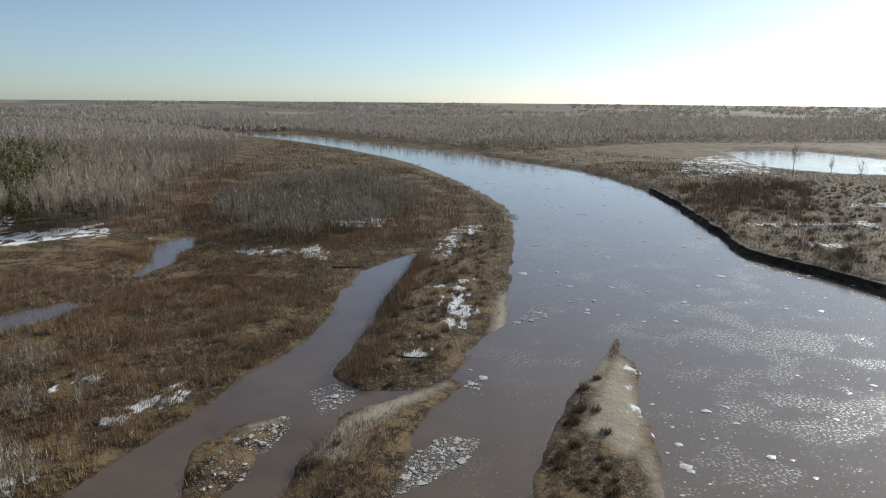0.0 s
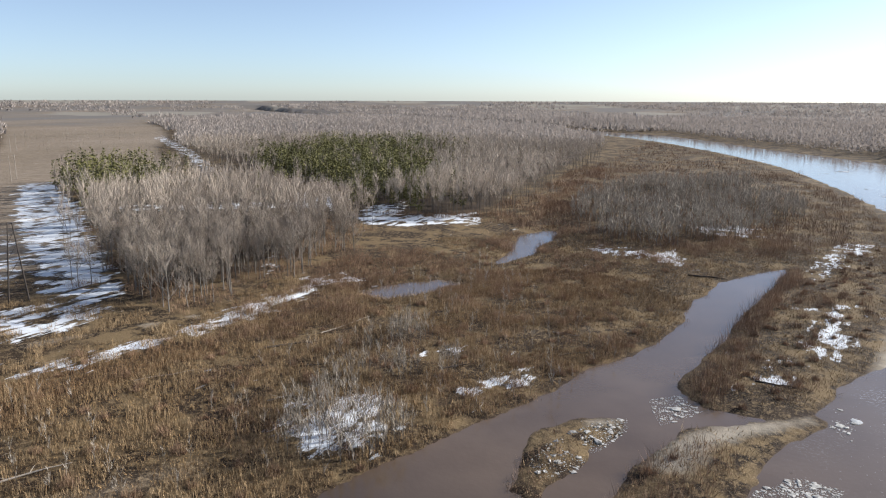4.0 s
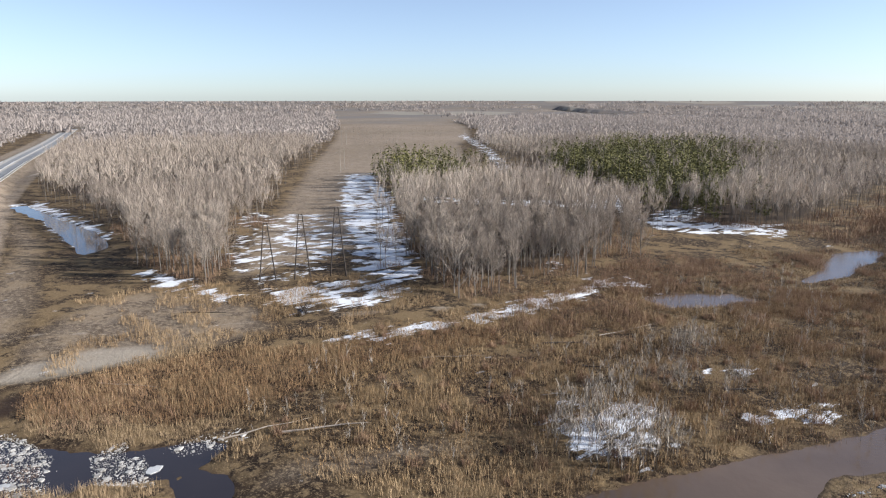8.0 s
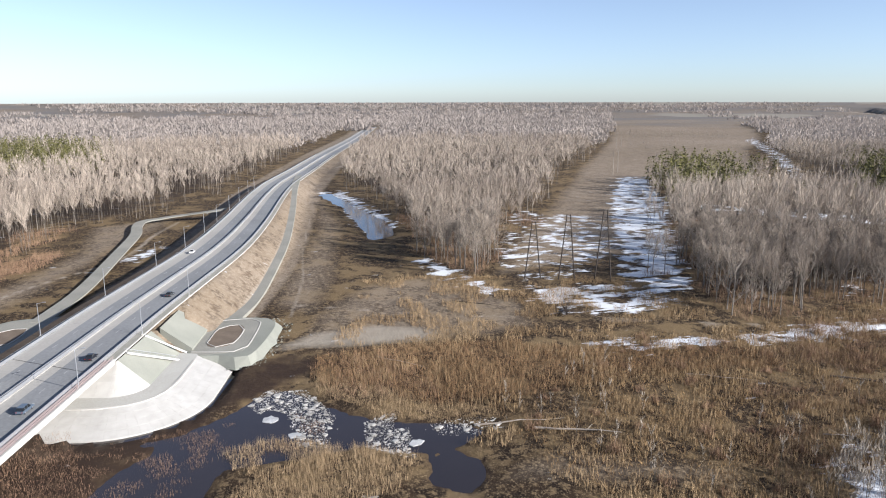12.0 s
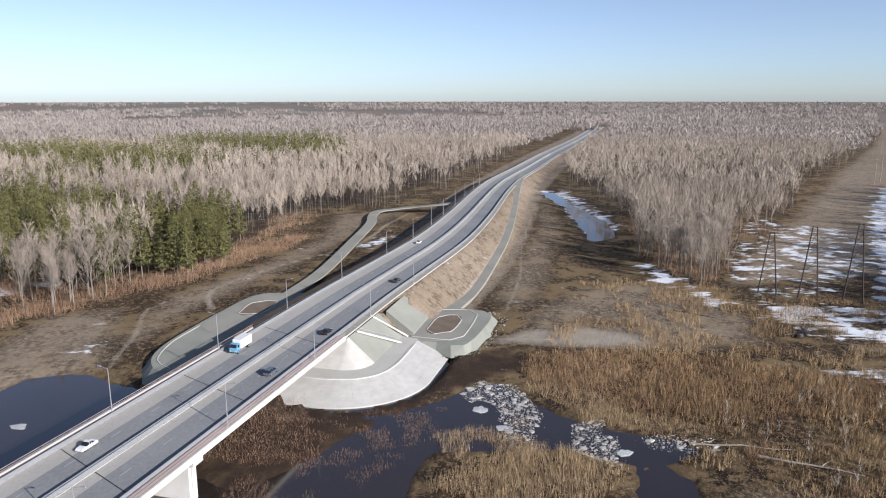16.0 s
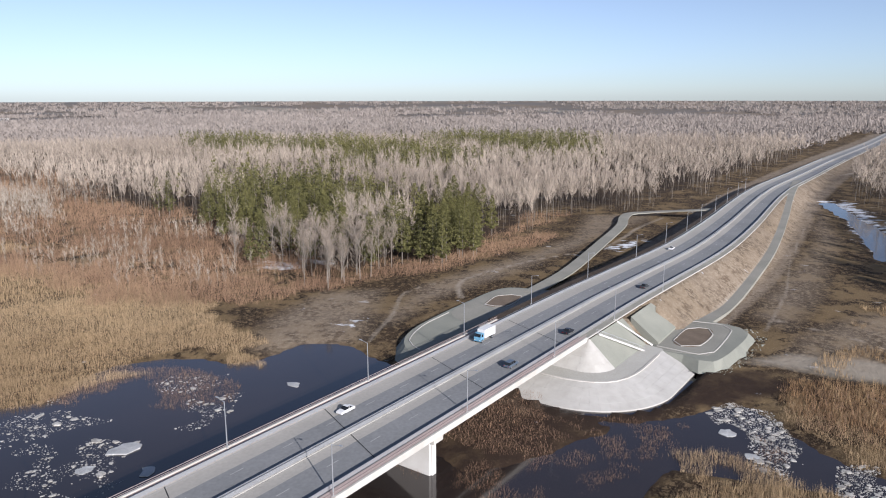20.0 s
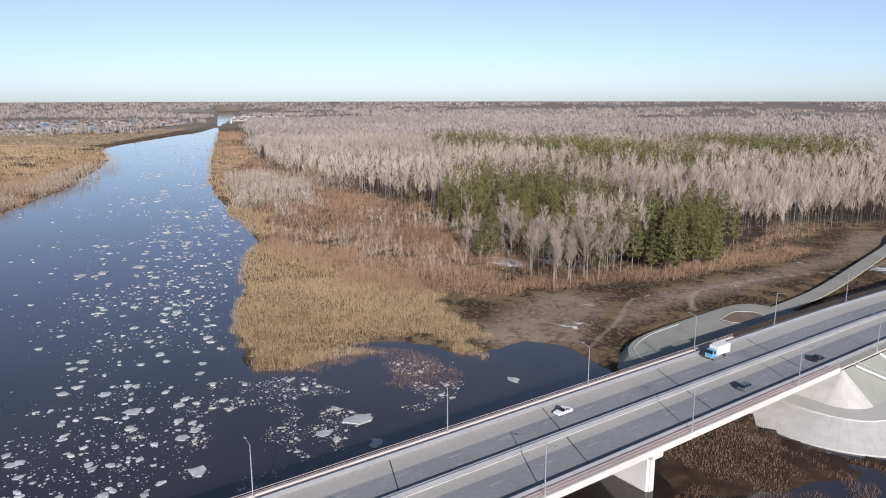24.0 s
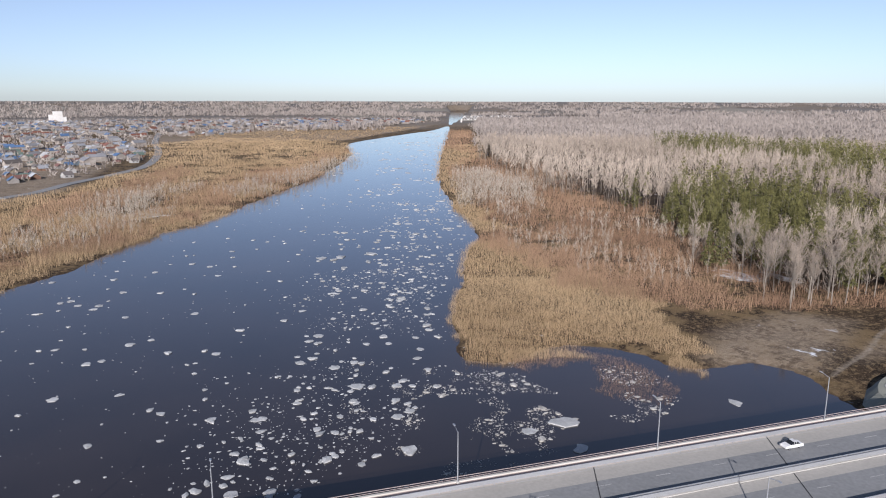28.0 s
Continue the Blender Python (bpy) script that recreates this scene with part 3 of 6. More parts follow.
SNOW = [([(-617, 367), (-614, 395), (-436, 303), (-299, 212), (-246, 184), (-241, 173), (-250, 155), (-325, 194), (-482, 281)], 0.76),
        ([(-263, 114), (-254, 146), (-239, 176), (-220, 165), (-214, 133), (-220, 113), (-244, 110)], 0.70),
        ([(-458, 190), (-422, 216), (-410, 240), (-312, 186), (-263, 151), (-270, 117), (-306, 115), (-401, 162)], 0.54),
        ([(-388, 449), (-338, 460), (-313, 427), (-327, 390)], 0.72), ([(-287, 403), (-273, 446), (-245, 403), (-255, 373)], 0.72),
        ([(-236, 251), (-222, 254), (-209, 236), (-212, 229)], 0.7), ([(-1184, 1004), (-807, 739), (-552, 537), (-560, 521), (-802, 702), (-1107, 919)], 0.58),
        ([(59, 214), (58, 197), (53, 167), (50, 144), (48, 146), (51, 169), (56, 195)], 0.74),
        ([(-192, 108), (-190, 125), (-187, 145), (-184, 164), (-187, 198), (-189, 251), (-163, 242), (-178, 235), (-172, 193), (-173, 161), (-176, 139), (-180, 112)], 0.76),
        ([(-272, 376), (-237, 394), (-206, 424), (-184, 395), (-216, 358), (-247, 352)], 0.76), ([(-331, 386), (-362, 442), (-316, 436), (-298, 388)], 0.74),
        ([(-112, 118), (-108, 138), (-96, 150), (-86, 134), (-82, 118), (-97, 112)], 0.74), ([(-112, 170), (-104, 186), (-92, 190), (-96, 172)], 0.6),
        ([(-76, 160), (-79, 168), (-72, 178), (-68, 174)], 0.84),
        ([(-82, 446), (-38, 462), (-28, 427), (-62, 422)], 0.72), ([(-108, 366), (-59, 362), (-52, 336), (-98, 340)], 0.70),
        ([(-18, 198), (-8, 216), (-7, 228), (5, 229), (12, 236), (14, 300), (4, 300), (-2, 250), (-3, 198)], 0.70),
        ([(0, 330), (10, 360), (20, 400), (30, 440), (10, 430), (-4, 370)], 0.66), ([(-252, 96), (-262, 104), (-290, 98), (-330, 92), (-332, 86), (-290, 86)], 0.78),
        ([(-430, 104), (-520, 100), (-600, 96), (-604, 76), (-520, 78), (-440, 74), (-390, 80)], 0.70),
        ([(186, 434), (262, 440), (270, 420), (190, 420)], 0.68), ([(190, 372), (214, 370), (210, 358), (192, 358)], 0.74), ([(230, 700), (300, 900), (380, 1000), (420, 900), (330, 720)], 0.62),
        ([(230, 500), (420, 560), (520, 700), (560, 640), (420, 500)], 0.62),
        ([(-296, -182), (-268, -200), (-258, -182), (-284, -160)], 0.74), ([(-252, -440), (-232, -372), (-226, -372), (-240, -430)], 0.68),
        ([(-380, -42), (-388, -36), (-372, -36), (-362, -44)], 0.92), ([(-205, -118), (-214, -112), (-206, -106), (-200, -112)], 0.68),
        ([(-100, -520), (-94, -488), (-80, -476), (-80, -500)], 0.95), ([(-440, 330), (-330, 420), (-300, 400), (-420, 310)], 0.70)]
ground_sheet()


def river_sheet():
    bm = bmesh.new()
    rings = [[bm.verts.new((r * math.cos(a), r * math.sin(a), 0)) for a in np.linspace(0, 2 * math.pi, 96, endpoint=False)] for r in (600, 4900)]
    bm.faces.new(rings[0])
    for i in range(96):
        bm.faces.new((rings[0][i], rings[1][i], rings[1][(i + 1) % 96], rings[0][(i + 1) % 96]))
    return tagged(part("water", bm, WATER), "smooth muddy brown river water reflecting the sky", "water", kind="structure")


river_sheet()


def river_cliff():
    """The raw earth face where the river has cut the far bank."""
    line = spline([p for p in FAR_BANK if p[0] > 100 and 230 < p[1] < 650], 3.0)
    t = np.gradient(line, axis=0)
    t /= np.linalg.norm(t, axis=1)[:, None]
    side = np.stack([t[:, 1], -t[:, 0]], 1)
    reach = np.arange(-9, 9, 0.25)
    x, y = line[:, :1] + side[:, :1] * reach, line[:, 1:] + side[:, 1:] * reach
    dry = land(x, y)
    flip = dry[:, -1].mean() > dry[:, 0].mean()
    if not flip:
        x, y, dry, side = x[:, ::-1], y[:, ::-1], dry[:, ::-1], -side
    first = np.argmax(dry > 0.4, axis=1)
    i = np.arange(len(line))
    foot = np.stack([x[i, first], y[i, first]], 1)
    rows = []
    for f, z in ((-0.9, -0.4), (-0.3, 0.4), (0.1, 1.2), (0.3, 2.2), (-0.1, 3.1), (0.5, 3.4), (5.0, 3.5)):
        jag = (fbm(foot[:, 0] + 9 * z, foot[:, 1], 5.0) - 0.5) * 1.8
        p = foot + side * (f + jag * (z > 0) * (f < 4))[:, None]
        top = height(foot[:, 0] + side[:, 0] * 6, foot[:, 1] + side[:, 1] * 6)
        rows.append(np.stack([p[:, 0], p[:, 1], np.minimum(np.full(len(p), z), top + 0.1 - 0.5 * (f > 4)) + (jag * 0.25 if z > 0 else 0)], 1))
    n, k = len(line), len(rows)
    a, b = np.meshgrid(np.arange(k - 1), np.arange(n - 1), indexing="ij")
    faces = np.stack([a * n + b, a * n + b + 1, (a + 1) * n + b + 1, (a + 1) * n + b], -1).reshape(-1, 4)
    me = raw_mesh("river_cliff", np.concatenate(rows), faces, CUT_EARTH)
    tagged(new("river_cliff", me), "raw dark earth cliff cut by the river", "bank", kind="structure")


river_cliff()


# ---- road and bridge ----
def ribbon(line, zs, o0, o1, lift, name, mat, parent=None, thick=0.0):
    """A strip that runs along a line between two offsets."""
    line = np.asarray(line, float)
    t = np.gradient(line, axis=0)
    t /= np.linalg.norm(t, axis=1)[:, None]
    side = np.stack([t[:, 1], -t[:, 0]], 1)
    bm = bmesh.new()
    cols = []
    for o in (o0, o1):
        p = line + side * o
        cols.append([bm.verts.new((a, b, c + lift)) for (a, b), c in zip(p, zs)])
        if thick:
            cols.append([bm.verts.new((a, b, c + lift - thick)) for (a, b), c in zip(p, zs)])
    pairs = [(0, 2), (1, 0), (2, 3), (3, 1)] if thick else [(0, 1)]
    for a, b in pairs:
        for i in range(len(line) - 1):
            bm.faces.new((cols[a][i], cols[b][i], cols[b][i + 1], cols[a][i + 1]))
    if thick:
        for i in (0, len(line) - 1):
            bm.faces.new((cols[0][i], cols[1][i], cols[3][i], cols[2][i]))
    bmesh.ops.recalc_face_normals(bm, faces=bm.faces) if thick else None
    return part(name, bm, mat, parent)


BRIDGE_LINE = [at(s, MIDDLE) for s in np.arange(-420, 139.1, 13.0)]
BRIDGE_Z = np.full(len(BRIDGE_LINE), DECK)
bridge = tagged(empty("road_bridge"), "long concrete road bridge with two grey carriageways over the river", "bridge")
road = tagged(empty("road"), "grey two-carriageway asphalt road on an embankment", "road", kind="structure")
for line, zs, owner in ((BRIDGE_LINE, BRIDGE_Z, bridge), (ROAD, ROAD_Z, road)):
    ribbon(line, zs, -14.6, 14.6, -0.02, "deck_slab" if owner is bridge else "road_bed", CONCRETE, owner, 1.0 if owner is bridge else 0.3)
    for k in (-1, 1):
        a, b = sorted((k * 0.75, k * 11.9))
        ribbon(line, zs, a, b, 0.03, "carriageway", ASPHALT, owner)
        a, b = sorted((k * 7.6, k * 11.9)) if k < 0 else (0.75, 3.6)
        ribbon(line, zs, a, b, 0.045, "pale_shoulder", PALE_ASPHALT, owner)
        for w in (11.4,):
            ribbon(line, zs, k * w - 0.08, k * w + 0.08, 0.06, "edge_line", WHITE_PAINT, owner)
        a, b = sorted((k * 12.35, k * 14.3))
        if owner is bridge:
            ribbon(line, zs, a, b, 0.18, "walkway", PAVING, owner, 0.18)
            a, b = sorted((k * 14.3, k * 14.75))
            ribbon(line, zs, a, b, 0.45, "parapet_beam", CONCRETE, owner, 1.25)
        else:
            ribbon(line, zs, a, b, 0.02, "verge", GRAVEL, owner)
    ribbon(line, zs, -0.55, 0.55, 0.10, "median_strip", CONCRETE, owner, 0.1)
# dark ribbon added to stand for the shadow band along the road's downstream edge
ribbon(ROAD[:44], ROAD_Z[:44], -17.6, -14.4, -0.12, "drain_verge", CUT_EARTH, road, 2.4)
for o in (-11.5, -6.9, -2.3, 2.3, 6.9, 11.5):
    ribbon(BRIDGE_LINE, BRIDGE_Z, o - 0.45, o + 0.45, -1.02, "girder", CONCRETE, bridge, 1.5)


def station(line, zs, gap):
    """Points and headings at even steps along a line."""
    line = np.asarray(line, float)
    gone = np.concatenate([[0], np.cumsum(np.hypot(*np.diff(line, axis=0).T))])
    d = np.arange(0, gone[-1], gap)
    x, y, z = np.interp(d, gone, line[:, 0]), np.interp(d, gone, line[:, 1]), np.interp(d, gone, zs)
    t = np.gradient(np.stack([x, y], 1), axis=0)
    return x, y, z, np.arctan2(t[:, 1], t[:, 0])


# rails: a folded steel beam on posts along both edges, and a double one in the middle
for line, zs, owner in ((BRIDGE_LINE, BRIDGE_Z, bridge), (ROAD[:75], ROAD_Z[:75], road)):
    for o in (-12.1, -0.3, 0.3, 12.1):
        rail = ribbon(line, zs, o - 0.05, o + 0.05, 1.05, "guard_rail", STEEL, owner, 0.82)
        x, y, z, h = station(line, zs, 2.0 if owner is bridge else 3.0)
        bm = bmesh.new()
        box(bm, -0.06, 0.06, -0.06, 0.06, -0.05, 1.0)
        me = bpy.data.meshes.new("rail_post")
        bm.to_mesh(me)
        bm.free()
        me.materials.append(STEEL)
        if abs(o) > 1:
            near = np.hypot(x, y) < (230 if owner is bridge else 330)
            for a, b, c, d in zip(x[near], y[near], z[near], h[near]):
                post = new("rail_post", me)
                post.parent = rail
                post.matrix_basis = Matrix.Translation((a + o * math.sin(d), b - o * math.cos(d), c)) @ Matrix.Rotation(d, 4, "Z")
for k in (-1, 1):
    bars = ribbon(BRIDGE_LINE, BRIDGE_Z, k * 14.5 - 0.04, k * 14.5 + 0.04, 1.25, "hand_rail", PAVING, bridge, 0.08)
    ribbon(BRIDGE_LINE, BRIDGE_Z, k * 14.5 - 0.025, k * 14.5 + 0.025, 0.85, "lower_rail", PAVING, bridge, 0.06)
dash = bmesh.new()
box(dash, -1.5, 1.5, -0.08, 0.08, 0.05, 0.062)
dash_mesh = bpy.data.meshes.new("lane_dash")
dash.to_mesh(dash_mesh)
dash.free()
dash_mesh.materials.append(WHITE_PAINT)
for line, zs, owner in ((BRIDGE_LINE, BRIDGE_Z, bridge), (ROAD[:70], ROAD_Z[:70], road)):
    x, y, z, h = station(line, zs, 12.0)
    for o in (-6.0, 6.0):
        for a, b, c, d in zip(x, y, z, h):
            ob = new("lane_dash", dash_mesh)
            ob.parent = owner
            ob.matrix_basis = Matrix.Translation((a + o * math.sin(d), b - o * math.cos(d), c)) @ Matrix.Rotation(d, 4, "Z")
turn_bridge = Matrix.Rotation(math.atan2(ALONG[1], ALONG[0]), 4, "Z")
for s in np.arange(-305, 139, 38.6):
    for o0, o1 in ((MIDDLE - 11.9, MIDDLE - 0.75), (MIDDLE + 0.75, MIDDLE + 11.9)):
        bm = bmesh.new()
        corners = [(*at(s + 16.4 + 0.43 * (o - MIDDLE) + w, o), DECK + 0.075) for o, w in ((o0, -0.11), (o1, -0.11), (o1, 0.11), (o0, 0.11))]
        bm.faces.new([bm.verts.new(c) for c in corners])
        part("expansion_joint", bm, DARK, bridge)


def pier(s):
    x, y = at(s, MIDDLE)
    m = Matrix.Translation((x, y, 0)) @ turn_bridge
    bm = bmesh.new()
    box(bm, -1.6, 1.6, -12.6, 12.6, 7.6, 8.95)
    bmesh.ops.bevel(bm, geom=bm.edges[:], offset=0.12, affect="EDGES")
    cap = part("pier_cap", bm, CONCRETE, bridge)
    bm = bmesh.new()
    box(bm, -1.15, 1.15, -11.4, 11.4, -1.0, 7.6)
    bmesh.ops.bevel(bm, geom=[e for e in bm.edges if abs(e.verts[0].co.z - e.verts[1].co.z) > 1], offset=0.5, segments=3, affect="EDGES")
    wall = part("pier_wall", bm, WHITE_CONCRETE, bridge)
    bm = bmesh.new()
    for o in (-11.5, -6.9, -2.3, 2.3, 6.9, 11.5):
        box(bm, -0.4, 0.4, o - 0.4, o + 0.4, 8.95, 9.0)
    pads_ = part("bearing_pad", bm, DARK, bridge)
    for ob in (cap, wall, pads_):
        ob.matrix_basis = m


for s in (72, 6, -60, -126, -192, -258, -324):
    pier(s)


# the fill under the deck's end: white cone, gravel terrace, slabbed apron
def fill_piece(name, a0, a1, d0, d1, mat, label, lift=0.0, steps=40, rows=4):
    """A band of the fill's skin, between two distances from the block and two stretches of its outline."""
    def outline(q, d):
        i = min(int(q), 4)
        f = q - i
        if i == 0:
            return 201 - 60 * f, MIDDLE - 14.5 - d
        if i == 1:
            return 141 - d * math.sin(f * math.pi / 2), MIDDLE - 14.5 - d * math.cos(f * math.pi / 2)
        if i == 2:
            return 141 - d, MIDDLE - 14.5 + 29 * f
        if i == 3:
            return 141 - d * math.cos(f * math.pi / 2), MIDDLE + 14.5 + d * math.sin(f * math.pi / 2)
        return 141 + 60 * f, MIDDLE + 14.5 + d
    bm = bmesh.new()
    grid = []
    for q in np.linspace(a0, a1, steps):
        row = []
        for d in np.linspace(d0, d1, rows):
            s, o = outline(q, d)
            row.append(bm.verts.new((*at(s, o), float(np.interp(d, FILL_OFF, FILL_Z)) + lift)))
        row += [bm.verts.new(v.co - Vector((0, 0, 2.2))) for v in (row[-1], row[0])]
        grid.append(row)
    k = len(grid[0])
    for r0, r1 in zip(grid, grid[1:]):
        for j in range(k):
            bm.faces.new((r0[j], r0[(j + 1) % k], r1[(j + 1) % k], r1[j]))
    for r0 in (grid[0], grid[-1]):
        bm.faces.new(r0)
    bmesh.ops.recalc_face_normals(bm, faces=bm.faces)
    return tagged(part(name, bm, mat), label, "embankment", kind="structure")


def slabbed(name, a0, a1, bands, count, mat, label):
    """A paved slope whose slabs are laid one by one, with open joints."""
    root = tagged(empty(name), label, "embankment", kind="structure")
    for d0, d1 in bands:
        qs = np.linspace(a0, a1, count + 1)
        for q0, q1 in zip(qs, qs[1:]):
            gap = (q1 - q0) * 0.004
            ob = fill_piece("slab", q0 + gap, q1 - gap, d0 + 0.02, d1 - 0.02, mat, "", RNG_SLAB.uniform(-0.008, 0.012), 5, 2)
            for key in ("label", "category", "kind"):
                if key in ob:
                    del ob[key]
            ob.parent = root
    return root


RNG_SLAB = np.random.default_rng(5)
slabbed("cone_slope_1", 1.0, 2.0, ((0.2, 3.2), (3.2, 6.2), (6.2, 8.0)), 7, SLAB, "pale concrete cone slope beside the bridge end")
slabbed("cone_slope_2", 3.0, 4.0, ((0.2, 3.2), (3.2, 6.2), (6.2, 8.0)), 7, SLAB, "pale concrete cone slope beside the bridge end")
slabbed("front_slope", 2.0, 3.0, ((0.2, 4.6), (4.6, 8.0)), 9, SLAB, "concrete slope below the deck's end")
fill_piece("side_slope_1", 0.60, 1.0, 0.2, 8.0, GREEN_GRAVEL, "greenish crushed stone slope beside the road")
fill_piece("side_slope_2", 4.0, 4.5, 0.2, 8.0, GREEN_GRAVEL, "greenish crushed stone slope beside the road")
fill_piece("terrace", 0.6, 4.6, 8.0, 13.5, TERRACE, "grey gravel terrace round the bridge end", 0.02, 90)
for k, (q0, q1, n) in enumerate(((0.62, 1.0, 6), (1.0, 2.0, 14), (2.0, 3.0, 8), (3.0, 4.0, 14))):
    slabbed(f"apron_slope_{k + 1}", q0, q1, ((13.5, 16.2), (16.2, 18.9), (18.9, 21.6), (21.6, 24.5)), n, SLAB, "pale concrete slab apron sloping to the water")


def slab(name, outline, z, mat, label, skirt=2.0, foot=0.2):
    """A raised flat place with sloping edges."""
    p = np.array(outline)
    mid = p.mean(0)
    bm = bmesh.new()
    top = [bm.verts.new((*at(*q), z)) for q in p]
    low = [bm.verts.new((*at(*(q + (q - mid) / np.linalg.norm(q - mid) * skirt * RNG_SLAB.uniform(0.75, 1.15))), foot)) for q in p]
    bm.faces.new(top)
    for i in range(len(p)):
        j = (i + 1) % len(p)
        bm.faces.new((top[i], low[i], low[j], top[j]))
    bmesh.ops.recalc_face_normals(bm, faces=bm.faces)
    return tagged(part(name, bm, mat), label, "paved area", kind="structure")


slab("turning_place_1", spline([(196, -36), (200.5, -51), (196, -58.5), (182, -59.5), (163, -57), (163.5, -48.5), (167, -38)], 3.0, True), 3.5, GREEN_GRAVEL, "greenish crushed stone turning place below the road", 3.8, 0.9)
slab("turning_lane_1", spline([(196, -36.5), (199, -50), (195, -54), (171, -55), (166.5, -52), (166.5, -39)], 2.0, True), 3.56, GRAVEL, "grey gravel turning lane with an earth island", 0.1, 3.0)
slab("island_bed_1", spline([(174, -42), (188, -42), (192, -47.5), (187, -50.3), (174, -50), (170.5, -45.5)], 1.5, True), 3.62, BED_EARTH, "oval bed of brown earth with a kerb", 0.1, 3.2)
slab("turning_place_2", spline([(120.5, 16), (125, 25), (140, 31.3), (175, 34), (197, 33), (203, 22), (203, 8), (170, 6), (135, 9)], 3.0, True), 3.5, GREEN_GRAVEL, "greenish crushed stone turning place below the road", 4.5, 0.4)
slab("turning_lane_2", spline([(158, 30.5), (175, 33), (196, 31.5), (201.5, 22), (202, 10), (180, 9), (160, 9), (152, 18)], 3.0, True), 3.56, GRAVEL, "grey gravel turning lane with an earth island", 0.1, 3.0)
slab("island_bed_2", spline([(173.5, 26.5), (186.5, 28.5), (191, 21), (176, 19)], 1.5, True), 3.62, BED_EARTH, "oval bed of brown earth with a kerb", 0.1, 3.2)
slab("stone_slope_1", [(169, -30), (205, -29.3), (196, -38.5), (168, -39.4)], 4.2, GREEN_GRAVEL, "greenish crushed stone bank by the turning place", 0.3, 3.0)
bpy.data.objects["stone_slope_1"].data.vertices[0].co.z = bpy.data.objects["stone_slope_1"].data.vertices[1].co.z = 10.4
path_line = spline([at(198, 21), at(240, 25.0), at(307, 38), at(355, 48), at(382, 57), at(399, 60), at(409, 54), at(414, 40), at(416, 20), at(424, 2)], 4.0)
ribbon(path_line, np.interp(np.arange(len(path_line)), [0, len(path_line) * 0.8, len(path_line) - 1], [3.6, 4.2, 10.2]), -3.0, 3.0, 0.05, "access_road", GRAVEL, road, 0.6)
lane_line = spline([at(194, -43), at(227, -44), at(268, -42.5), at(317, -39), at(370, -33), at(436, -24), at(508, -13.5), at(630, 2)], 6.0)
lane_z = np.maximum(height(lane_line[:, 0], lane_line[:, 1]) + 0.5, np.interp(np.arange(len(lane_line)), [0, 6], [3.5, 2.0]))
ribbon(lane_line, lane_z, -3.0, 3.0, 0.1, "service_track", GRAVEL, road, 1.2)


# ---- lamps ----
def street_lamp():
    lamp = tagged(empty("street_lamp"), "slim grey steel street lamp with a short arm", "street lamp", "lamps along the bridge")
    bm = bmesh.new()
    tube(bm, (0, 0, 0), (0, 0, 9.6), 0.13, 0.075, 8)
    part("pole", bm, STEEL, lamp)
    bm = bmesh.new()
    tube(bm, (0, 0, 9.5), (0, 1.9, 9.95), 0.05, 0.04)
    part("arm", bm, STEEL, lamp)
    bm = bmesh.new()
    box(bm, -0.16, 0.16, 1.7, 2.5, 9.88, 10.04)
    bmesh.ops.bevel(bm, geom=bm.edges[:], offset=0.05, affect="EDGES")
    part("lantern", bm, STEEL, lamp)
    bm = bmesh.new()
    box(bm, -0.25, 0.25, -0.25, 0.25, 0, 0.25)
    part("base", bm, CONCRETE, lamp)
    return lamp


lamp = street_lamp()
heading = math.atan2(ALONG[1], ALONG[0])
spots = [(40.3 * k, 0.0, math.pi) for k in range(-7, 4)] + [(40.3 * k - 0.5, -28.4, 0.0) for k in range(-7, 4)]
for i, (s, o, flip) in enumerate(spots):
    x, y = at(s, o)
    m = Matrix.Translation((x, y, DECK + 0.18)) @ Matrix.Rotation(heading + flip + math.pi, 4, "Z")
    copy_thing(lamp, m)
for k in range(4, 14):
    i = int(np.argmin(np.abs(ROAD_GONE - (40.3 * k - 139))))
    a, b = ROAD[i], ROAD[i + 1]
    h = math.atan2(b[1] - a[1], b[0] - a[0])
    for o, flip in ((-14.2, math.pi), (14.2, 0.0)):
        if k < 6 or o < 0:
            copy_thing(lamp, Matrix.Translation((a[0] + o * math.sin(h), a[1] - o * math.cos(h), ROAD_Z[i])) @ Matrix.Rotation(h + flip, 4, "Z"))
bpy.data.objects.remove(lamp.children[0]), [bpy.data.objects.remove(c) for c in list(lamp.children)], bpy.data.objects.remove(lamp)


# ---- growth ----
RNG = np.random.default_rng(11)


def scatter(poly, gap, r0=0.0, r1=1e9, keep=None):
    """Uneven points over a plan outline, between two distances from the eye."""
    p = np.asarray(poly, float)
    x, y = np.meshgrid(np.arange(p[:, 0].min(), p[:, 0].max(), gap), np.arange(p[:, 1].min(), p[:, 1].max(), gap))
    x, y = x.ravel() + RNG.uniform(-0.5, 0.5, x.size) * gap, y.ravel() + RNG.uniform(-0.5, 0.5, x.size) * gap
    r = np.hypot(x, y)
    ok = (r >= r0) & (r < r1)
    x, y = x[ok], y[ok]
    sway = min(22.0, 0.12 * np.ptp(p, axis=0).min())
    ok = inside(p, x + sway * 2 * (fbm(x, y, 24.0) - 0.5), y + sway * 2 * (fbm(y + 90, x, 24.0) - 0.5))
    x, y = x[ok], y[ok]
    if keep is not None:
        ok = keep(x, y)
        x, y = x[ok], y[ok]
    return x, y


def in_view(x, y, margin=36.0):
    a = np.degrees(np.arctan2(-x, y))
    return (a > -margin) | (a < -178)


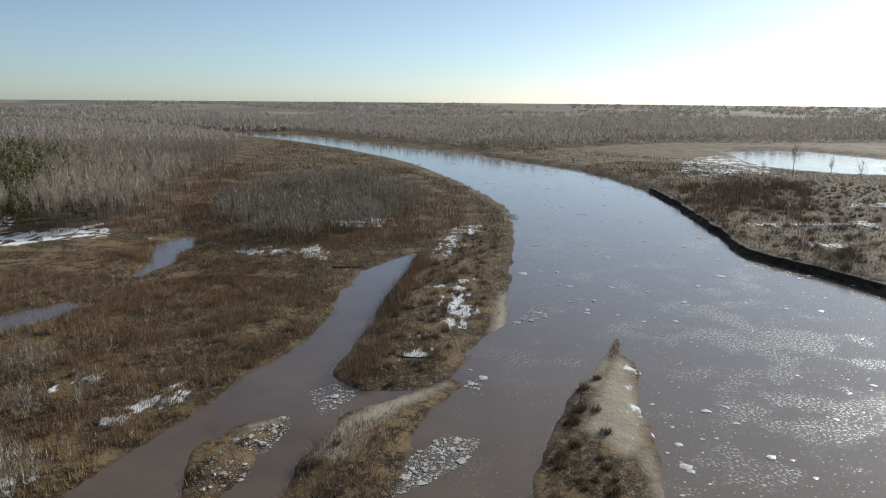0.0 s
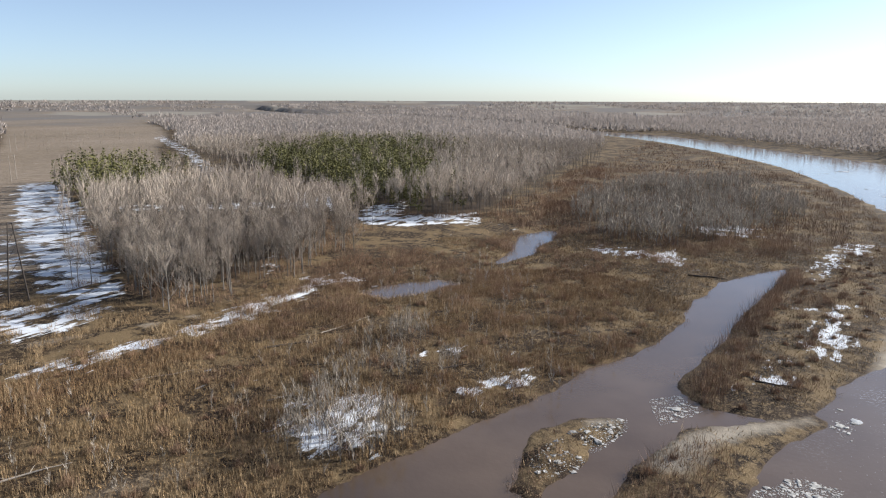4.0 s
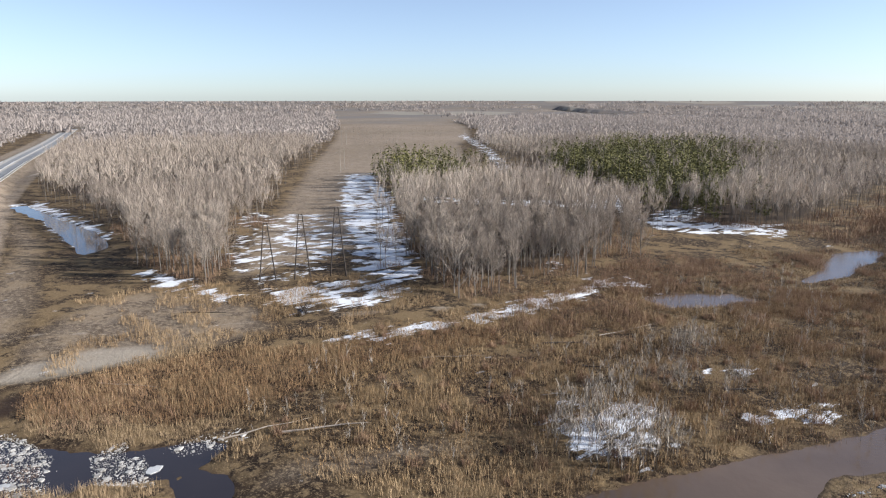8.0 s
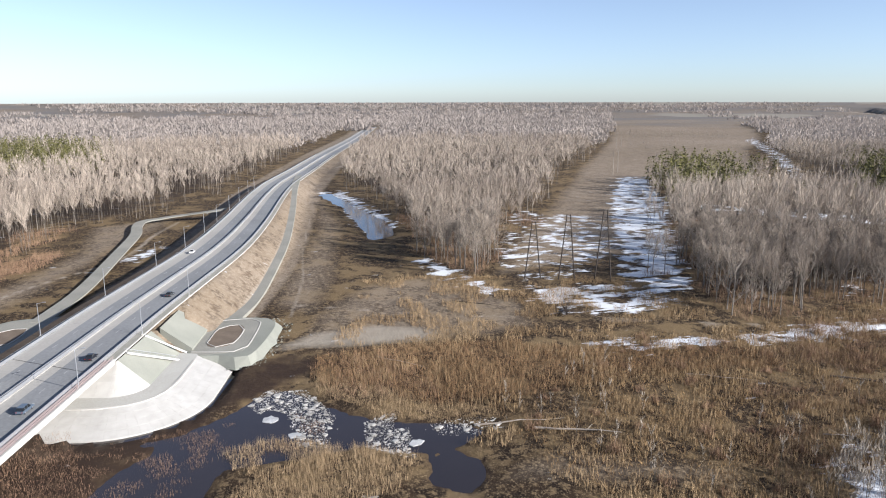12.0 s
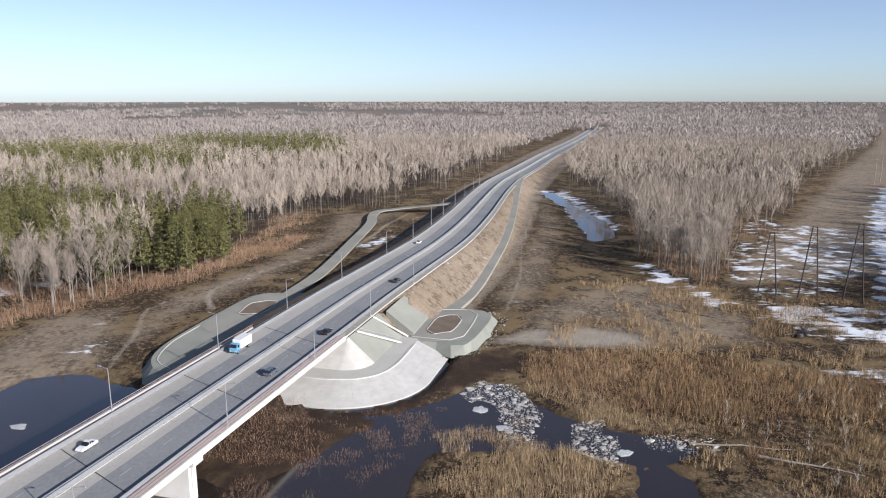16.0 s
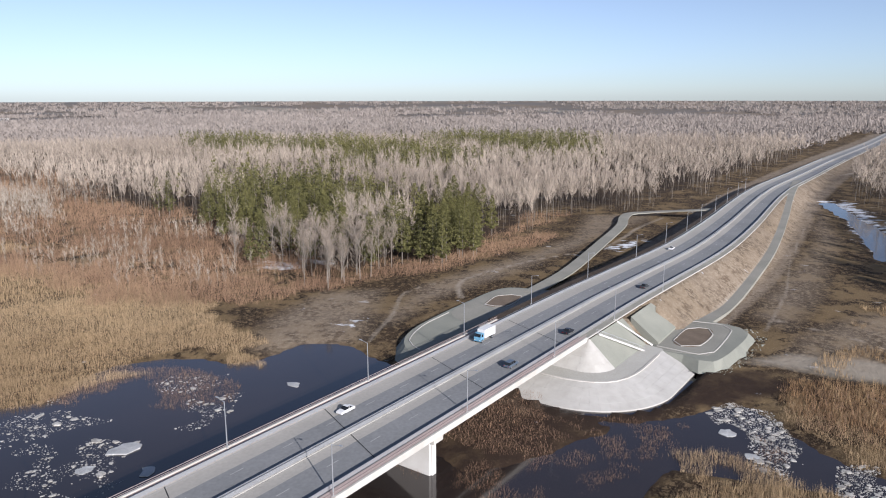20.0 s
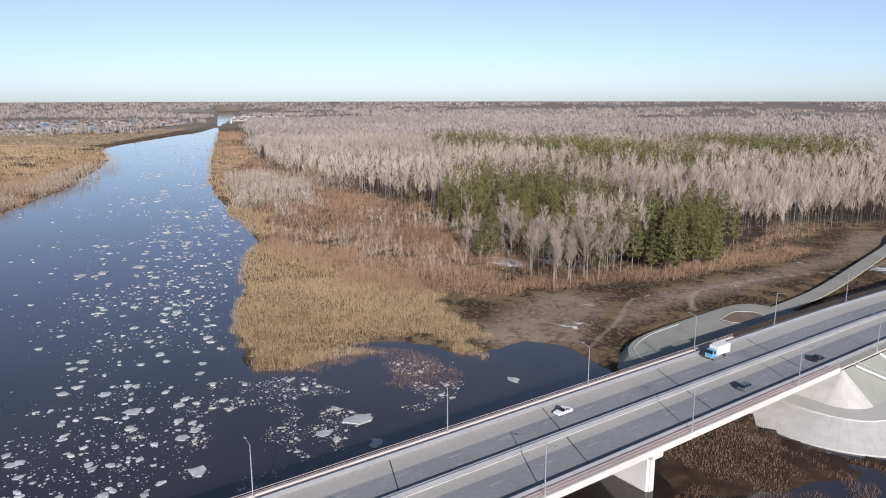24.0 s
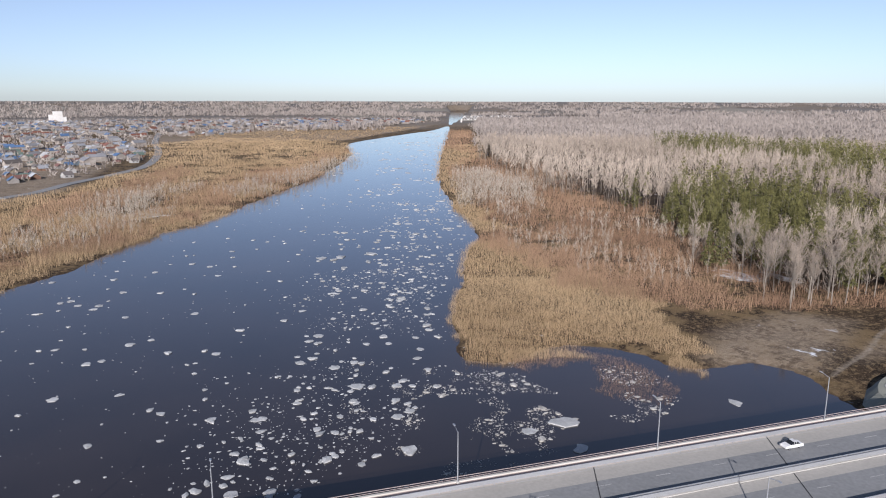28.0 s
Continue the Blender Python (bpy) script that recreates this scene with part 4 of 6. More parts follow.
def blades(base, tip, width):
    """Thin triangles from base to tip, turned at random about their length."""
    d = tip - base
    side = np.cross(d, RNG.normal(size=d.shape))
    side *= (width / 2 / np.maximum(np.linalg.norm(side, axis=1), 1e-9))[:, None]
    return np.stack([base - side, base + side, tip], 1)


def tri_mesh(name, parts, mats):
    tris = np.concatenate(parts)
    slots = np.concatenate([np.full(len(p), i) for i, p in enumerate(parts)])
    return raw_mesh(name, tris.reshape(-1, 3), np.arange(len(tris) * 3).reshape(-1, 3), mats, slots)


def stuff(name, parts, mats, label, category):
    return tagged(new(name, tri_mesh(name, parts, mats)), label, category, kind="stuff")


def bare_trees(x, y, tall, limbs, twigs, spread=0.13, thick=1.0, low=0.25, fan=0.25):
    """Trunks and fine upward crowns of many leafless trees."""
    n = len(x)
    z = np.maximum(height(x, y), 0.0) - 0.2
    h = tall * RNG.uniform(0.70, 1.12, n) * np.clip(1.2 - 0.4 * fbm(x, y, 60.0), 0.75, 1.1)
    h = np.where((x > -500) & (y > 950), 0.58, 1.0) * h
    h = np.minimum(h, np.maximum(EYE - z - np.hypot(x, y) * math.tan(radians(0.32)), 3.0))
    foot = np.stack([x, y, z], 1)
    lean = np.stack([RNG.normal(0, 0.03, n), RNG.normal(0, 0.03, n), np.ones(n)], 1)
    top = foot + lean * h[:, None]
    trunk = [blades(foot, top, 0.0095 * h * max(thick, 1.0)) for _ in range(2)]
    crown, arms = [], []
    for k in range(max(limbs, 5)):
        f, a = RNG.uniform(low, 0.82, n), RNG.uniform(0, 2 * math.pi, n)
        b = foot + lean * (f * h)[:, None]
        out = RNG.uniform(0.45, 1.15, n) * spread * h * (1.2 - 0.5 * f)
        v = np.stack([np.cos(a) * out, np.sin(a) * out, RNG.uniform(1.3, 2.6, n) * np.minimum(out, 0.16 * h)], 1)
        arms.append((b, v))
        if k < limbs:
            crown.append(blades(b, b + v, 0.009 * h * thick))
    arms.append((foot + lean * (0.62 * h)[:, None], lean * (0.36 * h)[:, None]))
    for k in range(twigs):
        b, v = arms[k % len(arms)]
        side = RNG.normal(0, 1, (n, 3)) * (0.10 * spread * h)[:, None]
        b = b + v * RNG.uniform(0.15, 1.05, n)[:, None] + side * np.array((1, 1, 0.5))
        t = v / np.linalg.norm(v, axis=1)[:, None] * 0.6 + RNG.normal(0, fan, (n, 3)) * np.array((1, 1, 0.4)) + np.array((0, 0, 0.55))
        crown.append(blades(b, b + t * (h * RNG.uniform(0.07, 0.19, n))[:, None], 0.0080 * h * thick))
    return np.concatenate(trunk), np.concatenate(crown)


def pines(x, y, tall, sprays, size, z=None):
    """Conifers: a trunk and a tapering crown of small needle clumps that hang in tiers."""
    n = len(x)
    z = np.maximum(height(x, y), 0.0) - 0.2 if z is None else z
    h = tall * RNG.uniform(0.68, 1.08, n)
    blunt = RNG.uniform(0.5, 1.0, n)
    foot = np.stack([x, y, z], 1)
    top = foot + np.array((0, 0, 1.0)) * h[:, None]
    out = []
    for k in range(sprays):
        f = 0.20 + 0.79 * (k + RNG.random(n)) / sprays
        a = RNG.uniform(0, 2 * math.pi, n)
        tier = 0.78 + 0.30 * np.sin(f * h * 2.1 + blunt * 9)
        reach = h * 0.235 * np.clip(1.02 - f, 0, 1) ** (0.30 + 0.45 * blunt) * np.clip((f - 0.14) * 5, 0.25, 1) * tier * RNG.uniform(0.35, 1.1, n) ** 0.6
        c = foot + np.stack([np.cos(a) * reach, np.sin(a) * reach, f * h - 0.22 * reach], 1)
        s = size * RNG.uniform(0.6, 1.3, n) * (1.15 - 0.5 * f)
        spread_ = RNG.normal(0, 1, (n, 3, 3)) * np.array((1.0, 1.0, 0.55))
        spread_ /= np.linalg.norm(spread_, axis=2)[:, :, None]
        out.append(c[:, None] + spread_ * s[:, None, None])
    return blades(foot, top, 0.025 * h), np.concatenate(out)


def tufts(x, y, tall, per, width, lean=0.25, spread=0.5):
    """Bunches of stalks that stand up and fan out."""
    n = len(x)
    z = np.maximum(height(x, y), -0.1) - 0.05
    out = []
    h = tall * RNG.uniform(0.45, 1.15, n) * (0.6 + 0.8 * fbm(x, y, 9.0))
    for k in range(per):
        b = np.stack([x + RNG.normal(0, spread, n), y + RNG.normal(0, spread, n), z], 1)
        t = b + np.stack([RNG.normal(0, lean, n) * h, RNG.normal(0, lean, n) * h, h * RNG.uniform(0.5, 1.1, n)], 1)
        out.append(blades(b, t, width * RNG.uniform(0.6, 1.3, n)))
    return np.concatenate(out)


PINES_AT = [[(-530, 346), (-593, 454), (-452, 401), (-390, 340), (-432, 331), (-445, 303)], [(-503, 529), (-619, 806), (-464, 811), (-262, 425), (-310, 411), (-337, 390)],
            [(-370, -342), (-387, -313), (-475, -333), (-452, -273), (-393, -193), (-340, -170), (-315, -190), (-296, -210), (-304, -242)], [(-378, -165), (-390, -136), (-307, -106), (-286, -122)],
            [(-873, -741), (-920, -646), (-699, -491), (-694, -572)], [(-787, -517), (-885, -469), (-671, -231), (-601, -228), (-621, -329)],
            [(-1066, -472), (-1261, -414), (-1134, -212), (-780, -160), (-803, -243)]]


def crowns(x, y, tall, round_, pieces, size):
    """Far leafless trees as rounded crowns of loose twig bunches."""
    n = len(x)
    z = np.maximum(height(x, y), 0.0)
    h = tall * RNG.uniform(0.65, 1.1, n) * np.clip(1.25 - 0.5 * fbm(x, y, 140.0), 0.7, 1.15)
    h = np.minimum(h, np.maximum(EYE - z - np.hypot(x, y) * math.tan(radians(0.30)), 2.0))
    foot = np.stack([x, y, z], 1)
    out = []
    for k in range(pieces):
        d = RNG.normal(0, 1, (n, 3))
        d /= np.linalg.norm(d, axis=1)[:, None]
        c = foot + np.stack([d[:, 0] * round_, d[:, 1] * round_, h * (0.58 + 0.36 * d[:, 2])], 1)
        up = RNG.normal(0, 0.5, (n, 3)) + np.array((0, 0, 1.0)) + d * 0.5
        out.append(blades(c - up * size * 0.5, c + up * size, size * RNG.uniform(0.6, 1.2, n)))
    return blades(foot, foot + np.array((0, 0, 1.0)) * h[:, None], 0.02 * h), np.concatenate(out)


def pine_share(x, y):
    d = np.full(x.shape, 1e9)
    for p in PINES_AT:
        d = np.minimum(d, signed(p, x, y))
    return d + (fbm(x, y, 42.0) - 0.5) * 120 - 14 + RNG.uniform(-22, 22, x.shape)


def wood_points(gap, r0, r1, thin=0.0):
    xs, ys = [], []
    for w in WOODS:
        x, y = scatter(w, gap, r0, r1, lambda a, b: in_view(a, b) & (fbm(a, b, 90.0) > thin))
        xs.append(x), ys.append(y)
    x, y = np.concatenate(xs), np.concatenate(ys)
    ok = land(x, y) > 6
    d, _ = near_road(x, y)
    ok &= d > 40
    return x[ok], y[ok]


def poplar(seed):
    """A tall leafless poplar: a real trunk and limbs that sweep upward, and a crown of fine twigs."""
    r = np.random.default_rng(seed)
    h = r.uniform(20, 27)
    tree = tagged(empty("bare_tree"), "tall leafless grey poplar with upswept branches", "tree", "poplars at the wood's edge")
    bm = bmesh.new()
    p, q = Vector((0, 0, -0.3)), Vector((r.normal(0, 0.3), r.normal(0, 0.3), h * 0.45))
    top = q + Vector((r.normal(0, 0.6), r.normal(0, 0.6), h * 0.5))
    tube(bm, p, q, 0.24, 0.17, 6)
    tube(bm, q, top, 0.17, 0.04, 5)
    base, tip, width = [], [], []
    wide = r.uniform(1.1, 1.6) if seed % 3 == 0 else r.uniform(0.65, 1.0)
    for k in range(int(r.integers(20, 27))):
        f = r.uniform(0.16 if seed % 3 == 0 else 0.36, 0.92)
        a = r.uniform(0, 2 * math.pi)
        s = (p.lerp(q, f / 0.45) if f < 0.45 else q.lerp(top, (f - 0.45) / 0.5))
        out = h * r.uniform(0.12, 0.25) * (1.15 - f) * wide
        e = s + Vector((math.cos(a) * out, math.sin(a) * out, out * r.uniform(1.2, 2.4) / wide))
        mid = s.lerp(e, 0.5) + Vector((math.cos(a), math.sin(a), -0.5)) * out * 0.16
        tube(bm, s, mid, 0.10, 0.07, 3)
        tube(bm, mid, e, 0.07, 0.025, 3)
        for j in range(7):
            g = s.lerp(mid, r.uniform(0.3, 1.0)) if j < 2 else mid.lerp(e, r.uniform(0.0, 1.0))
            d = Vector((math.cos(a) * 0.45 + r.normal(0, 0.4), math.sin(a) * 0.45 + r.normal(0, 0.4), r.uniform(0.7, 1.4)))
            t = g + d * r.uniform(1.0, 2.2)
            base.append(g), tip.append(t), width.append(0.085)
            for i in range(8):
                b = g.lerp(t, r.uniform(0.15, 1.0))
                c = b + (d * 0.6 + Vector((r.normal(0, 0.5), r.normal(0, 0.5), r.uniform(0.1, 0.8)))) * r.uniform(0.5, 1.1)
                base.append(b), tip.append(c), width.append(0.055)
    part("trunk", bm, BARK, tree)
    crown = new("crown", tri_mesh("crown", (blades(np.array(base), np.array(tip), np.array(width)),), [TWIG]))
    crown.parent = tree
    return tree


def pine(seed):
    tree = tagged(empty("pine_tree"), "dark green pine with drooping tiers of needles", "tree", "pines at the wood's edge")
    z = np.zeros(1)
    bm = bmesh.new()
    tube(bm, (0, 0, -0.3), (0, 0, 20.0), 0.22, 0.04, 6)
    part("trunk", bm, BARK, tree)
    crown = new("crown", tri_mesh("crown", (pines(z, z, 26.0, 1300, 0.66, z)[1],), [NEEDLE]))
    crown.parent = tree
    return tree


def gone(ob):
    for o in [*ob.children_recursive, ob]:
        bpy.data.objects.remove(o)


def planted(protos, x, y, lo, hi):
    z = np.maximum(height(x, y), 0.0)
    for i in range(len(x)):
        s = RNG.uniform(lo, hi)
        copy_thing(protos[i % len(protos)], Matrix.Translation((x[i], y[i], z[i])) @ Matrix.Rotation(RNG.uniform(0, 6.28), 4, "Z") @ Matrix.Diagonal((s, s, s * RNG.uniform(0.92, 1.08), 1)))
    for p in protos:
        gone(p)


def woods():
    x, y = wood_points(6.6, 0, 520, 0.30)
    pine_here = pine_share(x, y) < 0
    keep = ~pine_here | (RNG.random(len(x)) < 0.46)
    x, y, pine_here = x[keep], y[keep], pine_here[keep]
    order = np.argsort(np.hypot(x, y))
    close = np.zeros(len(x), bool)
    close[order[~pine_here[order]][:300]] = True
    close[order[pine_here[order]][:120]] = True
    m = close & ~pine_here
    planted([poplar(i) for i in range(9)], x[m], y[m], 0.75, 1.08)
    m = close & pine_here
    planted([pine(i) for i in range(5)], x[m], y[m], 0.80, 1.15)
    m = ~close & ~pine_here
    stuff("bare_wood", bare_trees(x[m], y[m], 26.0, 10, 100, spread=0.13, thick=0.80, low=0.46, fan=0.22), [BARK, TWIG], "tall leafless grey-brown poplar wood on the flood plain", "woodland")
    m = ~close & pine_here
    b = pines(x[m], y[m], 29.0, 260, 1.0)
    x, y = wood_points(8.8, 520, 1100, 0.25)
    pine_here = (pine_share(x, y) < 0) & (RNG.random(len(x)) < 0.85)
    a = bare_trees(x[~pine_here], y[~pine_here], 25.0, 3, 36, thick=1.45, spread=0.15, fan=0.25, low=0.44)
    stuff("bare_wood", a, [BARK, TWIG], "leafless grey-brown wood further off", "woodland")
    c = pines(x[pine_here], y[pine_here], 31.0, 90, 1.6)
    stuff("pine_wood", (np.concatenate([b[0], c[0]]), np.concatenate([b[1], c[1]])), [BARK, NEEDLE], "dark green pine stand among bare trees", "woodland")
    x, y = wood_points(13.0, 1100, 2300, 0.24)
    stuff("far_wood", crowns(x, y, 20.0, 4.6, 11, 2.4), [BARK, HAZED_TWIG], "distant leafless woods", "woodland")
    a, r = RNG.uniform(-40, 182, 42000), 1700 * (4850 / 1700) ** RNG.random(42000)
    x, y = -np.sin(np.radians(a)) * r, np.cos(np.radians(a)) * r
    ok = (fbm(x, y, 520.0) + 0.25 * fbm(x, y, 130.0) > 0.53) & (land(x, y) > 25) & (signed(VILLAGE, x, y) > 0)
    for w in WOODS:
        ok &= ~inside(w, x, y) | (r > 2300)
    ok &= signed([(-1100, 640), (-2092, 1220), (-3300, 1900), (-2900, 2150), (-1477, 1270), (-1126, 980)], x, y) > 0
    stuff("far_wood", crowns(x[ok], y[ok], 13.0, 9.0, 8, 5.0), [BARK, HAZED_TWIG], "woods at the horizon", "woodland")


woods()

# ---- shrubs, reeds and grass ----
SHRUBS = [([(-174, 157), (-189, 185), (-184, 227), (-170, 235), (-138, 193), (-142, 170), (-161, 149)], 3.4, 0.32), ([(-75, 115), (-125, 100), (-170, 150), (-160, 230), (-120, 250), (-50, 260), (-48, 190)], 2.0, 0.45),
          ([(-150, 330), (-60, 330), (0, 380), (36, 440), (40, 520), (15, 640), (-70, 930), (-160, 1130), (-290, 1300), (-235, 830), (-200, 594), (-170, 420)], 4.0, 0.36),
          ([(-26, 190), (-6, 186), (4, 205), (16, 250), (22, 320), (34, 400), (30, 440), (-10, 360), (-18, 290), (-24, 235)], 3.0, 0.47), ([(-11, 347), (-25, 247), (-27, 195), (-26, 179), (-17, 181), (-15, 225), (-13, 282), (-4, 349)], 4.6, 0.16),
          ([(60, 226), (49, 203), (32, 170), (23, 148), (18, 120), (36, 115), (37, 147), (32, 161), (42, 189), (55, 211)], 2.6, 0.28), ([(-181, 254), (-168, 345), (-112, 346), (-67, 307), (-85, 262), (-103, 226), (-145, 245)], 2.6, 0.42), ([(-34, 118), (-30, 146), (-22, 160), (-12, 160), (-10, 122)], 2.8, 0.30), ([(-52, 118), (-53, 146), (-46, 156), (-43, 140), (-44, 118)], 1.6, 0.30),
          ([(-178, 210), (-200, 250), (-200, 300), (-160, 320), (-140, 290), (-150, 265), (-166, 225)], 4.0, 0.3),
          ([(-300, -160), (-250, -150), (-215, -150), (-190, -200), (-215, -280), (-260, -350), (-320, -460), (-420, -640), (-520, -760), (-560, -660), (-430, -450), (-350, -282), (-279, -204)], 5.0, 0.30),
          ([(-130, -480), (-60, -410), (0, -350), (60, -330), (60, -420), (-60, -560), (-230, -720), (-420, -960), (-480, -1000), (-420, -890), (-290, -680)], 5.0, 0.36),
          ([(-44, -615), (-89, -648), (-167, -799), (-200, -840), (-168, -731), (-83, -556), (-36, -475), (-20, -520)], 6.0, 0.16),
          ([(-20, -370), (-60, -410), (-120, -480), (-200, -570), (-290, -690), (-420, -900), (-380, -900), (-260, -720), (-150, -590), (-60, -470), (-20, -410)], 3.4, 0.30),
          ([(-238, -150), (-256, -126), (-312, -100), (-383, -76), (-390, -92), (-312, -122), (-270, -140), (-250, -168)], 3.6, 0.26),
          ([(180, 300), (165, 420), (180, 620), (170, 790), (60, 1040), (160, 1100), (330, 900), (330, 640), (250, 420)], 4.0, 0.46),
          ([(216, 638), (316, 645), (300, 560), (229, 455), (175, 488), (185, 560)], 6.5, 0.3), ([(-196, 400), (-150, 400), (-150, 560), (-230, 800), (-250, 800), (-215, 600)], 5.0, 0.3),
          ([(-640, -1000), (-1010, -1550), (-1080, -1540), (-760, -1080), (-540, -760)], 7.0, 0.2),
          ([(-198, 20), (-200, 44), (-180, 56), (-165, 48), (-172, 24)], 2.2, 0.35), ([(-160, 190), (-120, 190), (-60, 200), (-45, 260), (-60, 320), (-120, 330), (-135, 270)], 2.2, 0.50)]
REEDS = [([(-165, -128), (-162, -142), (-150, -156), (-124, -154), (-112, -168), (-126, -190), (-150, -224), (-173, -254), (-204, -292), (-230, -330), (-240, -300), (-215, -220), (-205, -170), (-190, -140), (-180, -124)], 2.6, 0.1),
         ([(-230, -330), (-300, -460), (-400, -640), (-640, -1000), (-700, -980), (-540, -760), (-420, -640), (-320, -460), (-250, -330)], 3.0, 0.1),
         ([(-110, -440), (-50, -380), (0, -330), (70, -315), (60, -335), (0, -352), (-60, -420), (-130, -480), (-290, -680), (-420, -890), (-430, -960), (-545, -1145), (-425, -890), (-270, -650), (-190, -552)], 3.0, 0.1),
         ([(-30, -372), (50, -345), (50, -560), (-40, -640), (-110, -750), (-165, -860), (-235, -1240), (-400, -1380), (-540, -1160), (-427, -915), (-275, -675), (-112, -468)], 4.0, 0.40),
         ([(-145, 6), (-147, 25), (-140, 36), (-126, 30), (-118, 10), (-130, -4)], 2.2, 0.2), ([(-150, 62), (-190, 22), (-178, 20), (-160, 30)], 1.8, 0.35),
         ([(-150, 270), (-120, 290), (-100, 300), (-110, 260), (-130, 240)], 1.8, 0.3)]
RUST = [([(-203, 24), (-206, 45), (-202, 67), (-190, 99), (-187, 114), (-168, 154), (-156, 148), (-164, 109), (-160, 75), (-158, 53), (-168, 36), (-188, 20)], 2.4, 0.34), ([(-150, 270), (-120, 290), (-100, 300), (-60, 300), (-70, 250), (-110, 245), (-130, 240)], 2.0, 0.42)]
FLOODED = [([(-124, -160), (-148, -160), (-156, -141), (-153, -118), (-142, -112), (-129, -127), (-124, -147)], 0.42),
           ([at(72, -8), at(68, -46), at(100, -60), at(126, -58), at(114, -20)], 0.45), ([(-150, -2), (-166, -10), (-176, 4), (-160, 20), (-150, 12)], 0.55)]


SCRUB = next(p for p, _, _ in SHRUBS if p[0] == (-300, -160))


def low_growth():
    out = []
    for poly, tall, thin in SHRUBS:
        for gap, r0, r1, per, w in ((1.8, 0, 420, 10, 0.075), (3.7, 420, 800, 9, 0.19), (8.5, 800, 1700, 8, 0.5)):
            x, y = scatter(poly, gap, r0, r1, lambda a, b: in_view(a, b) & (fbm(a, b, 11.0) + 0.4 * fbm(a, b, 40.0) > thin + 0.24))
            ok = land(x, y) > -0.5
            x, y = x[ok], y[ok]
            dome = np.clip((fbm(x, y, 11.0) + 0.4 * fbm(x, y, 40.0) - thin - 0.24) * 7, 0.35, 1.35)
            out.append(tufts(x, y, tall * dome, per, w, 0.24, gap * 0.45))
    meadow = [(-75, 110), (-130, 60), (-190, 110), (-195, 230), (-170, 350), (-60, 360), (-45, 230), (-60, 170)]
    for poly, gap, size in ((meadow, 13.0, 1.5), ([(-30, 120), (-20, 170), (4, 200), (20, 300), (30, 430), (-8, 340), (-22, 230), (-34, 150)], 9.0, 1.4), ([(20, 120), (30, 165), (52, 215), (40, 180), (36, 110)], 6.0, 1.1), ([(170, 300), (160, 430), (200, 640), (330, 690), (420, 600), (330, 330)], 15.0, 2.2)):
        cx, cy = scatter(poly, gap, 0, 900, lambda a, b: land(a, b) > 1.0)
        rad = size * RNG.uniform(0.6, 1.5, len(cx))
        many = 26
        a_, r_ = RNG.uniform(0, 2 * math.pi, (len(cx), many)), np.sqrt(RNG.random((len(cx), many)))
        bx, by = (cx[:, None] + np.cos(a_) * r_ * rad[:, None]).ravel(), (cy[:, None] + np.sin(a_) * r_ * rad[:, None]).ravel()
        out.append(tufts(bx, by, (rad[:, None] * 1.9 * (1.15 - 0.55 * r_)).ravel(), 6, 0.09, 0.22, 0.25))
    for w in WOODS[:4]:
        x, y = scatter(w, 2.4, 0, 470, lambda a, b: in_view(a, b) & (fbm(a, b, 16.0) > 0.36) & (signed(w, a, b) > -26))
        out.append(tufts(x, y, 4.2, 8, 0.10, 0.22, 1.0))
    x, y = scatter(SCRUB, 4.2, 0, 900, lambda a, b: fbm(a, b, 26.0) > 0.36)
    t, c = bare_trees(x, y, 7.5, 0, 26, spread=0.18, thick=1.3, low=0.05)
    out += [t, c]
    stuff("willow_scrub", (np.concatenate(out),), [SHRUB], "leafless red-brown willow scrub along the banks", "shrubs")
    out = []
    for poly, tall, thin in REEDS:
        for gap, r0, r1, per, w in ((0.85, 0, 300, 8, 0.05), (1.5, 300, 520, 8, 0.10), (3.2, 520, 900, 8, 0.2), (5.5, 900, 1500, 8, 0.45)):
            x, y = scatter(poly, gap, r0, r1, lambda a, b: in_view(a, b) & (fbm(a, b, 18.0) > thin))
            ok = land(x, y) > -2.0
            out.append(tufts(x[ok], y[ok], tall, per, w, 0.10, gap * 0.8))
    for poly in ([(-155, -5), (-158, 4), (-153, 16), (-144, 28), (-137, 26), (-143, 0)], [(-122, -158), (-140, -154), (-150, -146), (-146, -158), (-130, -166)], [(-168, -120), (-160, -118), (-164, -132), (-172, -134)]):
        x, y = scatter(poly, 0.8, 0, 1e9, lambda a, b: fbm(a, b, 7.0) > 0.42)
        out.append(tufts(x, y, 2.4, 8, 0.06, 0.12, 0.5))
    stuff("reed_bed", (np.concatenate(out),), [REED], "dense tan dry reed bed at the water's edge", "reeds")
    out = []
    for poly, tall, thin in RUST:
        x, y = scatter(poly, 1.0, 0, 1e9, lambda a, b: fbm(a, b, 14.0) > thin)
        ok = land(x, y) > -0.5
        out.append(tufts(x[ok], y[ok], tall, 7, 0.08, 0.14, 0.6))
    stuff("rust_reeds", (np.concatenate(out),), [RUST_REED], "rust-brown tall dead reeds in the wet meadow", "reeds")
    out = []
    for poly, thin in FLOODED:
        x, y = scatter(poly, 0.8, 0, 1e9, lambda a, b: fbm(a, b, 8.0) > thin + 0.02)
        out.append(tufts(x, y, 1.2, 6, 0.045, 0.2, 0.5))
    stuff("flooded_reeds", (np.concatenate(out),), [SHRUB], "sparse dead reed stubble standing in shallow dark water", "reeds")
    field = [(-80, 95), (-130, 45), (-190, 30), (-300, 60), (-520, 90), (-420, 180), (-200, 160), (-190, 300), (-120, 420), (-20, 360), (-40, 300), (-44, 200)]
